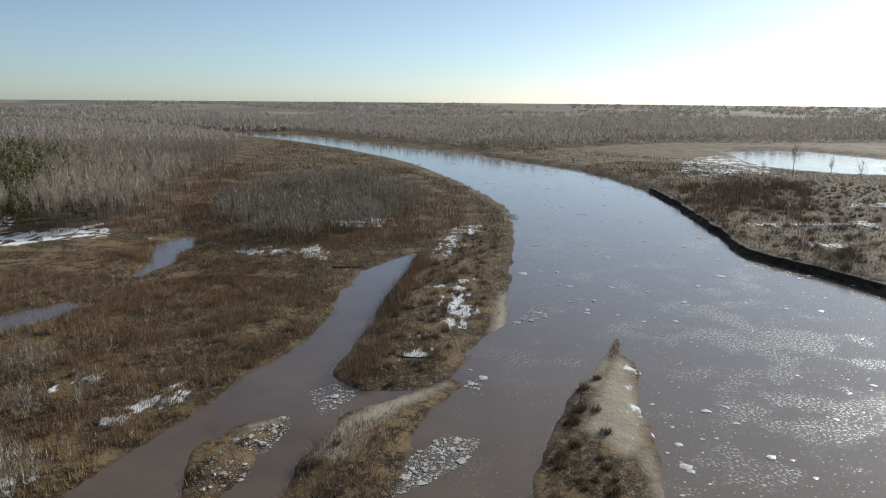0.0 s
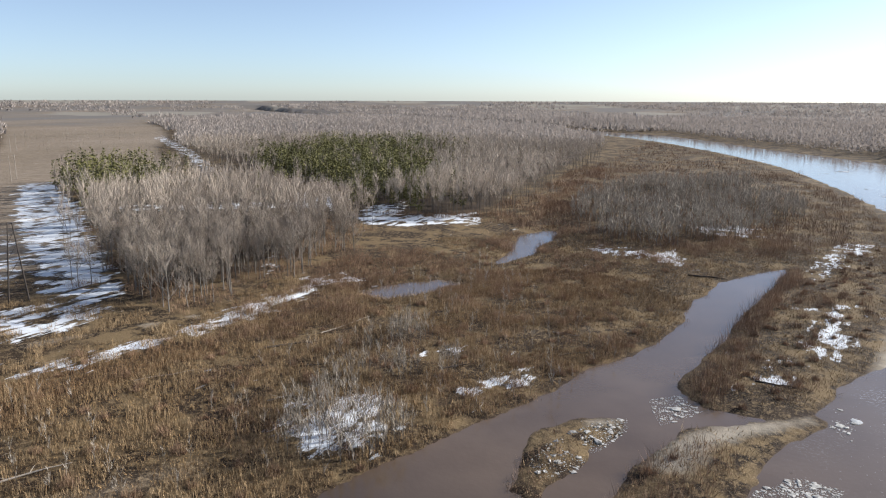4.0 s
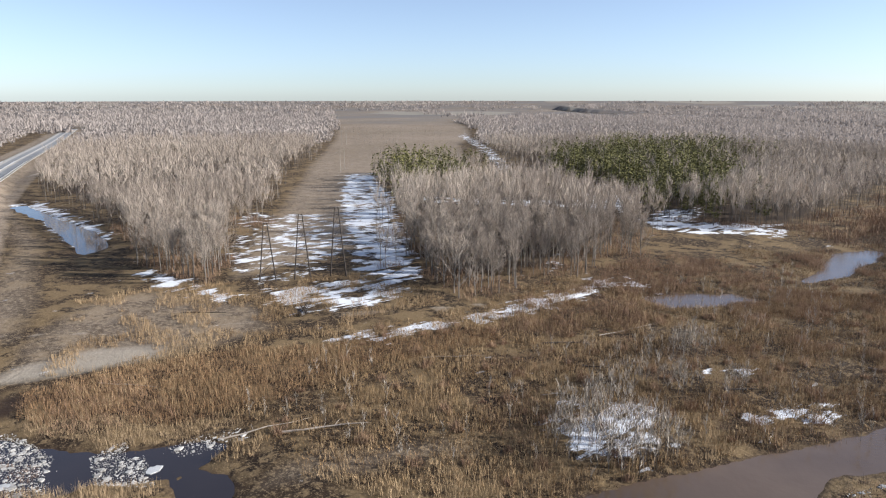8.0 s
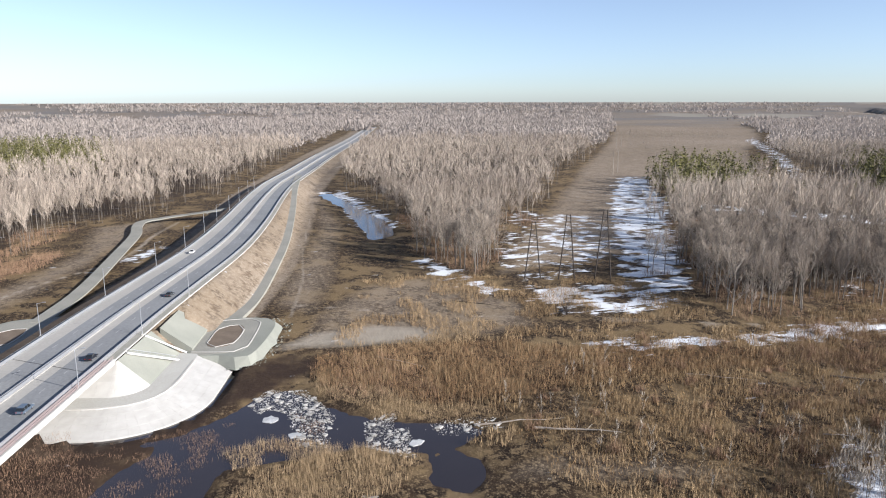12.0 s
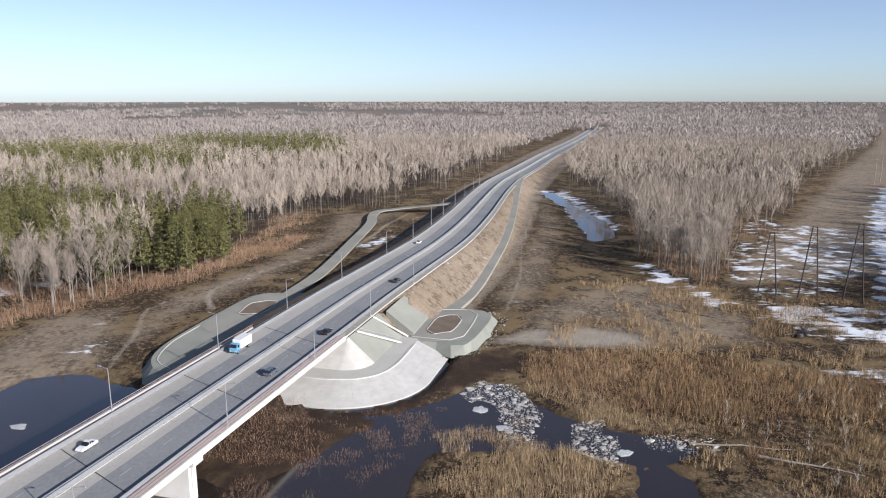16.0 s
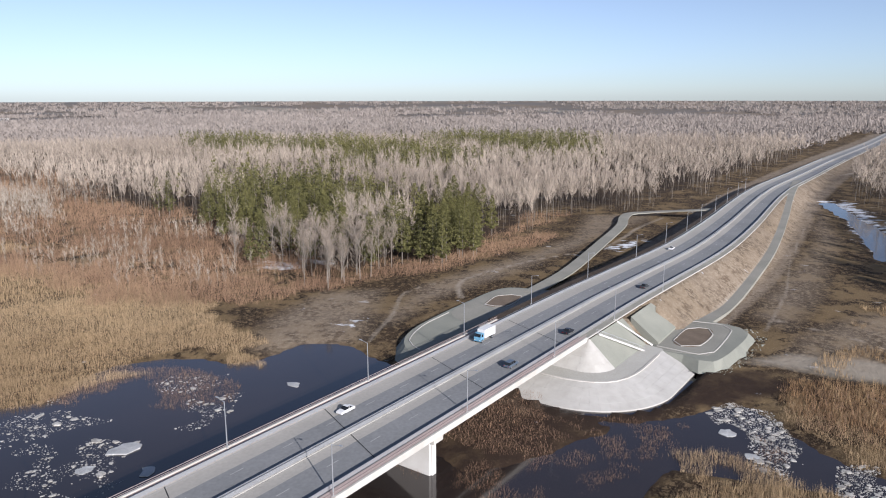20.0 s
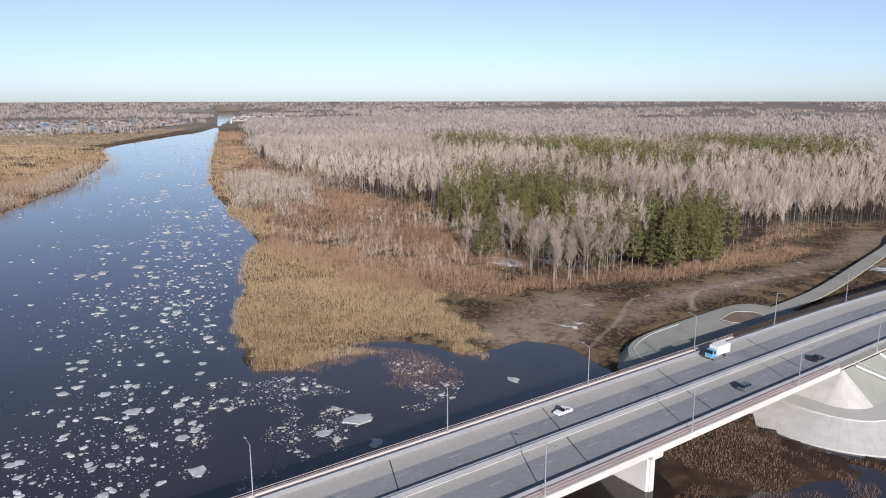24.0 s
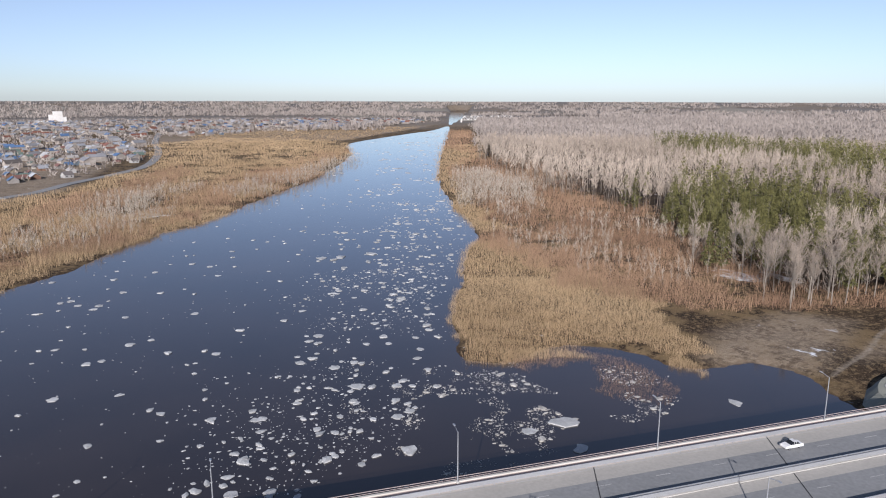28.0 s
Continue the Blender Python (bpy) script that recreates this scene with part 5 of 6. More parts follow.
    x, y = scatter(field, 1.2, 0, 300, lambda a, b: in_view(a, b) & (fbm(a, b, 9.0) > 0.46))
    d, _ = near_road(x, y)
    ok = (land(x, y) > 0.5) & (d > 45)
    out = [tufts(x[ok], y[ok], 2.5, 7, 0.085, 0.16, 0.40)]
    for poly in ([(-40, 190), (30, 180), (60, 230), (40, 400), (50, 520), (-20, 700), (-190, 600), (-180, 330), (-60, 300)], [(-55, 118), (-5, 110), (6, 180), (-40, 170)]):
        x, y = scatter(poly, 3.2, 0, 900, lambda a, b: in_view(a, b, 34.0) & (fbm(a, b, 30.0) > 0.38))
        ok = land(x, y) > 0.6
        out.append(tufts(x[ok], y[ok], 1.5, 6, 0.16, 0.45, 1.1))
    x, y = scatter([(-300, -1250), (-560, -1195), (-1000, -1660), (-760, -1760), (-350, -1500)], 9.0, 0, 1e9)
    ok = land(x, y) > 4
    out.append(tufts(x[ok], y[ok], 1.8, 7, 0.8, 0.5, 3.5))
    sward = [(-75, 112), (-128, 55), (-185, 75), (-200, 160), (-190, 300), (-150, 400), (-20, 420), (-10, 350), (-44, 200)]
    x, y = scatter(sward, 1.45, 0, 1e9, lambda a, b: in_view(a, b) & (fbm(a, b, 16.0) > 0.30))
    ok = land(x, y) > 0.4
    sedge = tufts(x[ok], y[ok], 1.35, 5, 0.13, 0.35, 0.75)
    x, y = scatter([(-20, 184), (4, 192), (24, 250), (44, 400), (40, 520), (0, 420), (-14, 350), (-26, 220)], 1.9, 0, 1e9, lambda a, b: fbm(a, b, 14.0) > 0.42)
    ok = land(x, y) > 0.6
    fx, fy = scatter([(150, 240), (150, 420), (170, 640), (160, 800), (300, 1000), (420, 900), (700, 700), (600, 400), (300, 250)], 4.0, 0, 900, lambda a, b: in_view(a, b, 34.0) & (land(a, b) > 2.0))
    stuff("sedge", (np.concatenate([sedge, tufts(fx, fy, 1.7, 6, 0.28, 0.45, 1.4), tufts(x[ok], y[ok], 1.1, 4, 0.14, 0.35, 0.7)]),), [SEDGE], "flattened brown sedge and dead grass on wet ground", "grass")
    stuff("grass_tufts", (np.concatenate(out),), [STRAW], "dry straw-coloured grass tussocks on wet meadow", "grass")
    grove = [(-120, 149), (-122, 197), (-104, 190), (-87, 173), (-75, 133), (-82, 113), (-99, 107), (-110, 120)]
    x, y = scatter(grove, 2.3, 0, 1e9, lambda a, b: fbm(a, b, 20.0) > 0.40)
    p = [bare_trees(x, y, 9.0, 5, 34, spread=0.13, thick=1.45, low=0.15)]
    x, y = scatter([(-150, 60), (-190, 120), (-180, 200), (-150, 320), (-60, 330), (-50, 200), (-85, 100)], 9.0, 0, 1e9, lambda a, b: fbm(a, b, 40.0) > 0.5)
    p.append(bare_trees(x, y, 7.0, 5, 40, spread=0.15, thick=1.5, low=0.12))
    grove = [(-142, 440), (-107, 369), (-66, 378), (-39, 413), (-10, 500), (-19, 560), (-69, 690), (-144, 640), (-160, 520)]
    x, y = scatter(grove, 4.2, 0, 1e9, lambda a, b: fbm(a, b, 30.0) > 0.42)
    p.append(bare_trees(x, y, 13.0, 3, 36, spread=0.13, thick=2.3, low=0.2))
    x, y = scatter([(-620, 400), (-1500, 900), (-1420, 1100), (-640, 560), (-520, 360), (-600, 330)], 34.0, 0, 1e9, lambda a, b: fbm(a, b, 120.0) > 0.45)
    p.append(bare_trees(x, y, 9.0, 3, 34, spread=0.22, thick=3.0, low=0.1))
    grove = [(-260, -360), (-300, -350), (-360, -430), (-420, -560), (-390, -580), (-300, -450)]
    x, y = scatter(grove, 4.0, 0, 1e9, lambda a, b: fbm(a, b, 30.0) > 0.35)
    p.append(bare_trees(x, y, 12.0, 3, 34, spread=0.11, thick=1.3, low=0.1))
    x, y = scatter(SCRUB, 6.5, 0, 700, lambda a, b: fbm(a, b, 34.0) > 0.56)
    p.append(bare_trees(x, y, 11.0, 4, 44, spread=0.11, thick=0.9, low=0.2))
    for line in ([(-14, -367), (-12, -413), (-39, -473), (-87, -493), (-121, -607), (-81, -592), (-38, -498), (-6, -434)], [(-30, -420), (-70, -460), (-130, -560), (-160, -640), (-130, -640), (-80, -540)], [(-100, -470), (-20, -385), (60, -350), (60, -390), (-30, -430), (-110, -500)], [(-140, -560), (-260, -680), (-400, -860), (-420, -840), (-280, -640), (-160, -530)]):
        x, y = scatter(line, 5.0, 0, 1e9, lambda a, b: in_view(a, b) & (fbm(a, b, 30.0) > 0.42))
        p.append(bare_trees(x, y, 9.0, 3, 34, spread=0.14, thick=1.8, low=0.1))
    stuff("young_trees", (np.concatenate([q[0] for q in p]), np.concatenate([q[1] for q in p])), [BARK, PALE_TWIG], "thin pale grey leafless saplings in loose groves", "young trees")


low_growth()


def lone_trees():
    """A few broad old trees and bushes by the frozen lake, and willows standing in the flood."""
    for k, (x, y, size) in enumerate(((354, 721, 1.0), (388, 713, 0.55), (414, 705, 0.55), (333, 742, 0.45), (300, 700, 0.4), (436, 700, 0.5))):
        tree = poplar(40 + k)
        tagged(tree, "broad leafless old willow standing by the frozen lake", "tree", "willows by the lake")
        z = float(height(np.array([x]), np.array([y]))[0])
        tree.matrix_basis = Matrix.Translation((x, y, z)) @ Matrix.Diagonal((size * 1.7, size * 1.7, size * 1.15, 1))


lone_trees()


# ---- ice ----
def floe_tris(x, y, size, z=0.0, thick=0.22, sides=7):
    """Irregular slabs: a low domed top and a broken rim, two tris wide."""
    n = len(x)
    z = np.broadcast_to(np.asarray(z, float), (n,))[:, None]
    a = np.linspace(0, 2 * math.pi, sides, endpoint=False)[None] + RNG.uniform(-0.3, 0.3, (n, sides))
    r = size[:, None] * RNG.uniform(0.55, 1.0, (n, sides))
    squash, turn = RNG.uniform(0.45, 1.0, (n, 1)), RNG.uniform(0, 6.28, (n, 1))
    px, py = r * np.cos(a), r * np.sin(a) * squash
    px, py = px * np.cos(turn) - py * np.sin(turn) + x[:, None], px * np.sin(turn) + py * np.cos(turn) + y[:, None]
    lift = z + thick * RNG.uniform(0.4, 1.3, (n, 1)) * np.clip(size[:, None], 0.3, 1.5)
    rim = np.stack([px, py, np.broadcast_to(lift, px.shape) * RNG.uniform(0.7, 1.1, px.shape)], -1)
    foot = np.stack([px * 1.0, py * 1.0, np.broadcast_to(z - 0.1, px.shape)], -1)
    mid = np.broadcast_to(np.stack([x, y, (lift[:, 0] + 0.05 * size)], -1)[:, None], rim.shape)
    nr, nf = np.roll(rim, -1, 1), np.roll(foot, -1, 1)
    return np.concatenate([np.stack([mid, rim, nr], 2).reshape(-1, 3, 3), np.stack([rim, foot, nf], 2).reshape(-1, 3, 3), np.stack([rim, nf, nr], 2).reshape(-1, 3, 3)])


CORE = spline([(-40, -120), (-87, -172), (-111, -206), (-150, -262), (-198, -335), (-262, -434), (-360, -582), (-508, -800), (-710, -1120), (-1000, -1560)], 15.0)
DRIFT = [([(-60, -110), (-118, -108), (-140, -108), (-160, -118), (-150, -135), (-126, -158), (-112, -168), (-92, -176), (-62, -150)], 1.6, 0.56, 0.45),
         ([(-186, 8), (-178, 2), (-170, 5), (-160, 12), (-152, 12), (-150, 18), (-156, 24), (-171, 20), (-183, 18)], 0.95, 0.36, 0.42), ([(-160, 28), (-162, 35), (-152, 42), (-140, 40), (-139, 34), (-147, 26)], 0.9, 0.36, 0.4), ([(-154, 43), (-155, 50), (-150, 64), (-146, 62), (-146, 50), (-148, 42)], 1.2, 0.42, 0.42),
         ([(-50, 128), (-50, 142), (-44, 158), (-38, 165), (-36, 158), (-40, 140), (-41, 128)], 1.2, 0.42, 0.5), ([(-10, 126), (-8, 144), (0, 154), (9, 153), (5, 142), (-2, 134)], 1.0, 0.3, 0.55),
         ([(-29, 186), (-22, 178), (-30, 165), (-36, 178)], 1.2, 0.36, 0.5), ([(25, 236), (34, 262), (44, 268), (36, 244)], 1.1, 0.36, 0.5), ([(22, 150), (30, 165), (36, 176), (28, 150)], 1.2, 0.5, 0.5),
         ([(10, 176), (4, 190), (12, 206), (20, 196)], 1.6, 0.5, 0.5), ([(38, 470), (44, 520), (52, 480), (46, 440)], 1.6, 0.45, 0.7)]


def ice():
    out, big = [], []
    for poly, gap, thin, size in DRIFT:
        x, y = scatter(poly, gap * 0.46, 0, 1e9, lambda a, b: fbm(a, b, 8.0) > thin + 0.05)
        s = size * RNG.lognormal(-1.25, 0.85, len(x)).clip(0.13, 3.4)
        out.append(floe_tris(x, y, s, np.maximum(height(x, y), 0.0), thick=0.16, sides=5))
    stuff("stranded_ice", (np.concatenate(out),), [DIRTY_ICE], "grey broken ice and slush stranded along the shores", "ice")
    out = []
    down = [(-30, -110), (-114, -166), (-150, -222), (-201, -288), (-241, -337), (-292, -441), (-391, -616), (-631, -978), (-1010, -1550), (-1140, -1740), (-540, -1130), (-427, -895), (-275, -655), (-112, -450), (0, -330), (60, -300), (60, -180)]
    for gap, r0, r1, k in ((1.3, 0, 320, 0.42), (2.5, 320, 620, 0.8), (6.5, 620, 1900, 1.6)):
        x, y = scatter(down, gap, r0, r1, in_view)
        d = away(CORE, x, y, False)
        share = 0.6 * np.exp(-(d / (22 + 0.045 * np.hypot(x, y))) ** 2) * np.clip(3.4 * fbm(x, y, 20.0) - 1.2, 0, 1.2) + 0.022
        ok = (RNG.random(len(x)) < share) & (land(x, y) < -3)
        x, y = x[ok], y[ok]
        out.append(floe_tris(x, y, k * RNG.lognormal(-0.75, 0.95, len(x)).clip(0.2, 4.5), sides=6 if r1 > 700 else 7, thick=0.18))
    up = [(20, 120), (60, 235), (30, 260), (48, 440), (48, 520), (26, 650), (-10, 800), (-60, 935), (-160, 1140), (-70, 1190), (50, 1010), (115, 880), (158, 770), (175, 615), (168, 490), (160, 416), (153, 354), (180, 285), (210, 235), (160, 120)]
    for gap, r0, r1, k in ((1.3, 0, 300, 0.34), (2.6, 300, 600, 0.62), (7.0, 600, 1200, 1.5)):
        x, y = scatter(up, gap, r0, r1, lambda a, b: in_view(a, b, 33.0))
        lace = np.abs(fbm(x, y, 30.0) - 0.5)
        ok = (RNG.random(len(x)) < 0.30 * np.exp(-(lace / 0.07) ** 2) * np.clip((fbm(x + 300, y, 90.0) - 0.30) * 3.0, 0.15, 1.2) + 0.03) & (land(x, y) < -2)
        x, y = x[ok], y[ok]
        out.append(floe_tris(x, y, k * RNG.lognormal(-0.75, 0.95, len(x)).clip(0.25, 5.5), sides=7, thick=0.08))
    stuff("drift_ice", (np.concatenate(out),), [ICE], "broken white river ice and slush drifting in patches", "ice")
    meshes = [tri_mesh("ice_floe", (floe_tris(np.zeros(1), np.zeros(1), np.full(1, 2.0), sides=11),), [ICE]) for _ in range(10)]
    spots = [(-112, -119, 2.6), (-73, -127, 1.3), (-157, -104, 1.5), (-106, -107, 1.4), (-102, -120, 1.2), (-79, -166, 1.4), (-168, 7, 1.2), (-146, 38, 1.3), (-158, 12, 1.0), (12, 190, 1.1), (60, 270, 0.9)]
    x, y = scatter(down, 9.0, 0, 420, in_view)
    ok = (land(x, y) < -5) & (RNG.random(len(x)) < np.clip(0.75 * np.exp(-(away(CORE, x, y, False) / 34) ** 2), 0.16, 1))
    spots += [(a, b, s) for a, b, s in zip(x[ok], y[ok], RNG.uniform(0.45, 1.0, ok.sum()))]
    for i, (a, b, s) in enumerate(spots[:210]):
        ob = tagged(new("ice_floe", meshes[i % 10]), "flat white ice floe drifting on dark water", "ice floe", "drifting ice floes")
        ob.matrix_basis = Matrix.Translation((a, b, 0)) @ Matrix.Rotation(i * 2.4, 4, "Z") @ Matrix.Diagonal((s, s, 0.7, 1))


ice()


# ---- vehicles on the road ----
def paint(name, colour, rough=0.3):
    return material(name, colour, rough, second=tuple(c * 0.9 for c in colour), spec=0.5)


CAR_GLASS = material("dark_car_glass", (0.02, 0.022, 0.025), 0.08, spec=0.6)
RED_LAMP, CLEAR_LAMP = paint("red_lamp_lens", (0.4, 0.02, 0.02)), paint("clear_lamp_lens", (0.7, 0.7, 0.68))


def wheels(owner, axles, half, radius):
    for x in axles:
        for y in (-half, half):
            bm = bmesh.new()
            tube(bm, (x, y - 0.11, radius), (x, y + 0.11, radius), radius, sides=16)
            wheel = part("wheel", bm, DARK, owner)
            bm = bmesh.new()
            tube(bm, (x, y - 0.12, radius), (x, y + 0.12, radius), radius * 0.6, sides=10)
            part("rim", bm, STEEL, wheel)


def car(name, label, body_mat, long=4.4, wide=1.76, tall=1.46, estate=False):
    thing = tagged(empty(name), label, "car")
    h = long / 2
    bm = bmesh.new()
    side = [(-h, 0.32), (-h, 0.80), (-h + 0.15, 0.92), (h - 1.35, 0.95), (h - 0.25, 0.78), (h, 0.62), (h, 0.30)]
    rows = [[bm.verts.new((x, y * (0.96 if z > 0.85 else 1.0), z)) for x, z in side] for y in (-wide / 2, wide / 2)]
    for i in range(len(side)):
        j = (i + 1) % len(side)
        bm.faces.new((rows[0][i], rows[0][j], rows[1][j], rows[1][i]))
    bm.faces.new(rows[0][::-1]), bm.faces.new(rows[1])
    bmesh.ops.recalc_face_normals(bm, faces=bm.faces)
    bmesh.ops.bevel(bm, geom=bm.edges[:], offset=0.06, segments=2, affect="EDGES")
    part("body", bm, body_mat, thing)
    back = -h + 0.12 if estate else -h + 0.75
    low = [(back, 0.92), (h - 1.2, 0.94)]
    top = [(back + (0.25 if estate else 0.75), tall), (h - 1.95, tall)]
    bm = bmesh.new()
    ring0 = [bm.verts.new((x, y * 0.90 * wide / 2, z)) for (x, z), y in ((low[0], -1), (low[1], -1), (low[1], 1), (low[0], 1))]
    ring1 = [bm.verts.new((x, y * 0.74 * wide / 2, z - 0.05)) for (x, z), y in ((top[0], -1), (top[1], -1), (top[1], 1), (top[0], 1))]
    for i in range(4):
        bm.faces.new((ring0[i], ring0[(i + 1) % 4], ring1[(i + 1) % 4], ring1[i]))
    bm.faces.new(ring1)
    part("window_band", bm, CAR_GLASS, thing)
    bm = bmesh.new()
    box(bm, top[0][0] - 0.03, top[1][0] + 0.05, -0.76 * wide / 2, 0.76 * wide / 2, tall - 0.06, tall)
    bmesh.ops.bevel(bm, geom=bm.edges[:], offset=0.025, affect="EDGES")
    part("roof", bm, body_mat, thing)
    for x in (back + 0.9, (back + h) / 2 - 0.35):
        for y in (-1, 1):
            bm = bmesh.new()
            tube(bm, (x, y * 0.915 * wide / 2, 0.92), (x, y * 0.75 * wide / 2, tall - 0.06), 0.035, sides=4)
            part("pillar", bm, body_mat, thing)
    for y in (-0.62, 0.62):
        for nm, x, mt in (("headlight", h - 0.03, CLEAR_LAMP), ("tail_light", -h + 0.02, RED_LAMP)):
            bm = bmesh.new()
            box(bm, x - 0.03, x + 0.03, y - 0.18, y + 0.18, 0.62, 0.74)
            part(nm, bm, mt, thing)
    wheels(thing, (-h + 0.85, h - 0.85), wide / 2 - 0.12, 0.32)
    return thing


def lorry():
    thing = tagged(empty("lorry"), "box lorry with a light blue cab and a white cargo box", "lorry")
    blue, white = paint("light_blue_cab_paint", (0.16, 0.36, 0.52)), paint("white_box_panel", (0.78, 0.78, 0.77), 0.5)
    bm = bmesh.new()
    box(bm, -3.9, 1.65, -1.22, 1.22, 1.0, 3.35)
    bmesh.ops.bevel(bm, geom=bm.edges[:], offset=0.04, affect="EDGES")
    crate = part("cargo_box", bm, white, thing)
    for y in (-1.235, 1.235):
        for x in np.arange(-3.2, 1.6, 0.8):
            bm = bmesh.new()
            box(bm, x - 0.02, x + 0.02, y - 0.012, y + 0.012, 1.05, 3.3)
            part("panel_rib", bm, STEEL, crate)
    bm = bmesh.new()
    prof = [(1.8, 0.55), (1.8, 2.55), (2.1, 2.7), (3.1, 2.6), (3.5, 1.65), (3.62, 1.5), (3.62, 0.5)]
    rows = [[bm.verts.new((x, y, z)) for x, z in prof] for y in (-1.08, 1.08)]
    for i in range(len(prof)):
        j = (i + 1) % len(prof)
        bm.faces.new((rows[0][i], rows[0][j], rows[1][j], rows[1][i]))
    bm.faces.new(rows[0][::-1]), bm.faces.new(rows[1])
    bmesh.ops.recalc_face_normals(bm, faces=bm.faces)
    bmesh.ops.bevel(bm, geom=bm.edges[:], offset=0.06, segments=2, affect="EDGES")
    cab = part("cab", bm, blue, thing)
    bm = bmesh.new()
    q = [bm.verts.new(c) for c in ((3.14, -0.95, 2.54), (3.14, 0.95, 2.54), (3.53, 0.98, 1.70), (3.53, -0.98, 1.70))]
    bm.faces.new(q)
    part("windscreen", bm, CAR_GLASS, cab)
    for y in (-1.09, 1.09):
        bm = bmesh.new()
        box(bm, 2.2, 3.05, y - 0.01, y + 0.01, 1.65, 2.4)
        part("side_window", bm, CAR_GLASS, cab)
    for y in (-0.8, 0.8):
        bm = bmesh.new()
        box(bm, 3.6, 3.66, y - 0.16, y + 0.16, 0.75, 0.95)
        part("headlight", bm, CLEAR_LAMP, thing)
    bm = bmesh.new()
    box(bm, -3.8, 3.3, -0.45, 0.45, 0.62, 0.98)
    part("chassis", bm, DARK, thing)
    wheels(thing, (-2.4, 2.75), 0.98, 0.48)
    return thing


def parked(thing, s, o, forward):
    """Stands a vehicle on the road at a stretch of it; forward is 1 inland."""
    if s < 150:
        x, y = at(s, o)
        h, z = heading, DECK
    else:
        i = int(np.argmin(np.abs(ROAD_GONE - (s - 139))))
        a, b = ROAD[i], ROAD[i + 1]
        h, z = math.atan2(b[1] - a[1], b[0] - a[0]), ROAD_Z[i]
        w = -(o - MIDDLE)
        x, y = a[0] + w * math.sin(h), a[1] - w * math.cos(h)
    thing.matrix_basis = Matrix.Translation((x, y, z + 0.05)) @ Matrix.Rotation(h + (0 if forward > 0 else math.pi), 4, "Z")


SILVER, GRAPHITE, BLACK_PAINT, WHITE_CAR = paint("blue_grey_paint", (0.10, 0.13, 0.17)), paint("graphite_paint", (0.05, 0.055, 0.06)), paint("black_paint", (0.02, 0.022, 0.03)), paint("white_car_paint", (0.75, 0.75, 0.74))
parked(lorry(), 122, -6.0, -1)
parked(car("hatchback_car", "white hatchback car with dark windows", WHITE_CAR, 4.2, 1.72, 1.48), 65.5, -7.0, -1)
parked(car("estate_car", "blue-grey estate car with dark windows", SILVER, 4.6, 1.8, 1.62, True), 109, -22.2, 1)
parked(car("saloon_car", "black saloon car with dark windows", BLACK_PAINT, 4.5, 1.78, 1.44), 140.6, -22.4, 1)
parked(car("saloon_car", "graphite saloon car with dark windows", GRAPHITE, 4.5, 1.78, 1.46), 204, -21.8, 1)
parked(car("hatchback_car", "white hatchback car with dark windows", WHITE_CAR, 4.1, 1.7, 1.5), 277, -6.6, -1)

# ---- stairs, drains and kerbs by the bridge end ----
def ramp_bar(name, a, za, b, zb, wide, tall, mat, label, category, parent=None, deep=0.25):
    """A straight bar laid down a slope between two plan points of the bridge."""
    p, q = Vector((*at(*a), za)), Vector((*at(*b), zb))
    d = q - p
    m = Matrix.Translation(p) @ d.to_track_quat("X", "Z").to_matrix().to_4x4()
    bm = bmesh.new()
    box(bm, 0, d.length, -wide / 2, wide / 2, -deep, tall, m)
    ob = part(name, bm, mat, parent)
    return tagged(ob, label, category, kind="structure") if parent is None else ob


flight = tagged(empty("stairs"), "white concrete flight of steps with handrails down the slope", "stairs", kind="structure")
p0, p1 = np.array((146.5, -29.0)), np.array((159.8, -37.6))
for i in range(40):
    q = p0 + (p1 - p0) * i / 39
    bm = bmesh.new()
    x, y = at(*q)
    box(bm, -0.8, 0.8, -0.22, 0.22, -0.35, 0.12, Matrix.Translation((x, y, 11.0 - 7.1 * i / 39)) @ Matrix.Rotation(math.atan2(*(np.array(at(*p1)) - np.array(at(*p0)))[::-1]) - math.pi / 2, 4, "Z"))
    part("step", bm, WHITE_CONCRETE, flight)
side = np.array((p1[1] - p0[1], p0[0] - p1[0])) / np.hypot(*(p1 - p0))
for k in (-0.85, 0.85):
    a, b = p0 + side * k, p1 + side * k
    ramp_bar("handrail", tuple(a), 12.0, tuple(b), 4.9, 0.06, 0.03, STEEL, "", "", flight, 0.03)
    for f in np.linspace(0, 1, 9):
        bm = bmesh.new()
        x, y = at(*(a + (b - a) * f))
        tube(bm, (x, y, 10.9 - 7.1 * f), (x, y, 12.0 - 7.1 * f), 0.03)
        part("rail_post", bm, STEEL, flight)
ramp_bar("drain_channel", (205, -29.0), 10.9, (211, -40.5), 3.2, 0.7, 0.25, WHITE_CONCRETE, "white concrete drain chute down the bank", "drain")
ramp_bar("drain_channel", (160.5, -28.9), 11.0, (165.5, -38.5), 3.9, 0.5, 0.2, WHITE_CONCRETE, "white concrete drain chute down the bank", "drain")
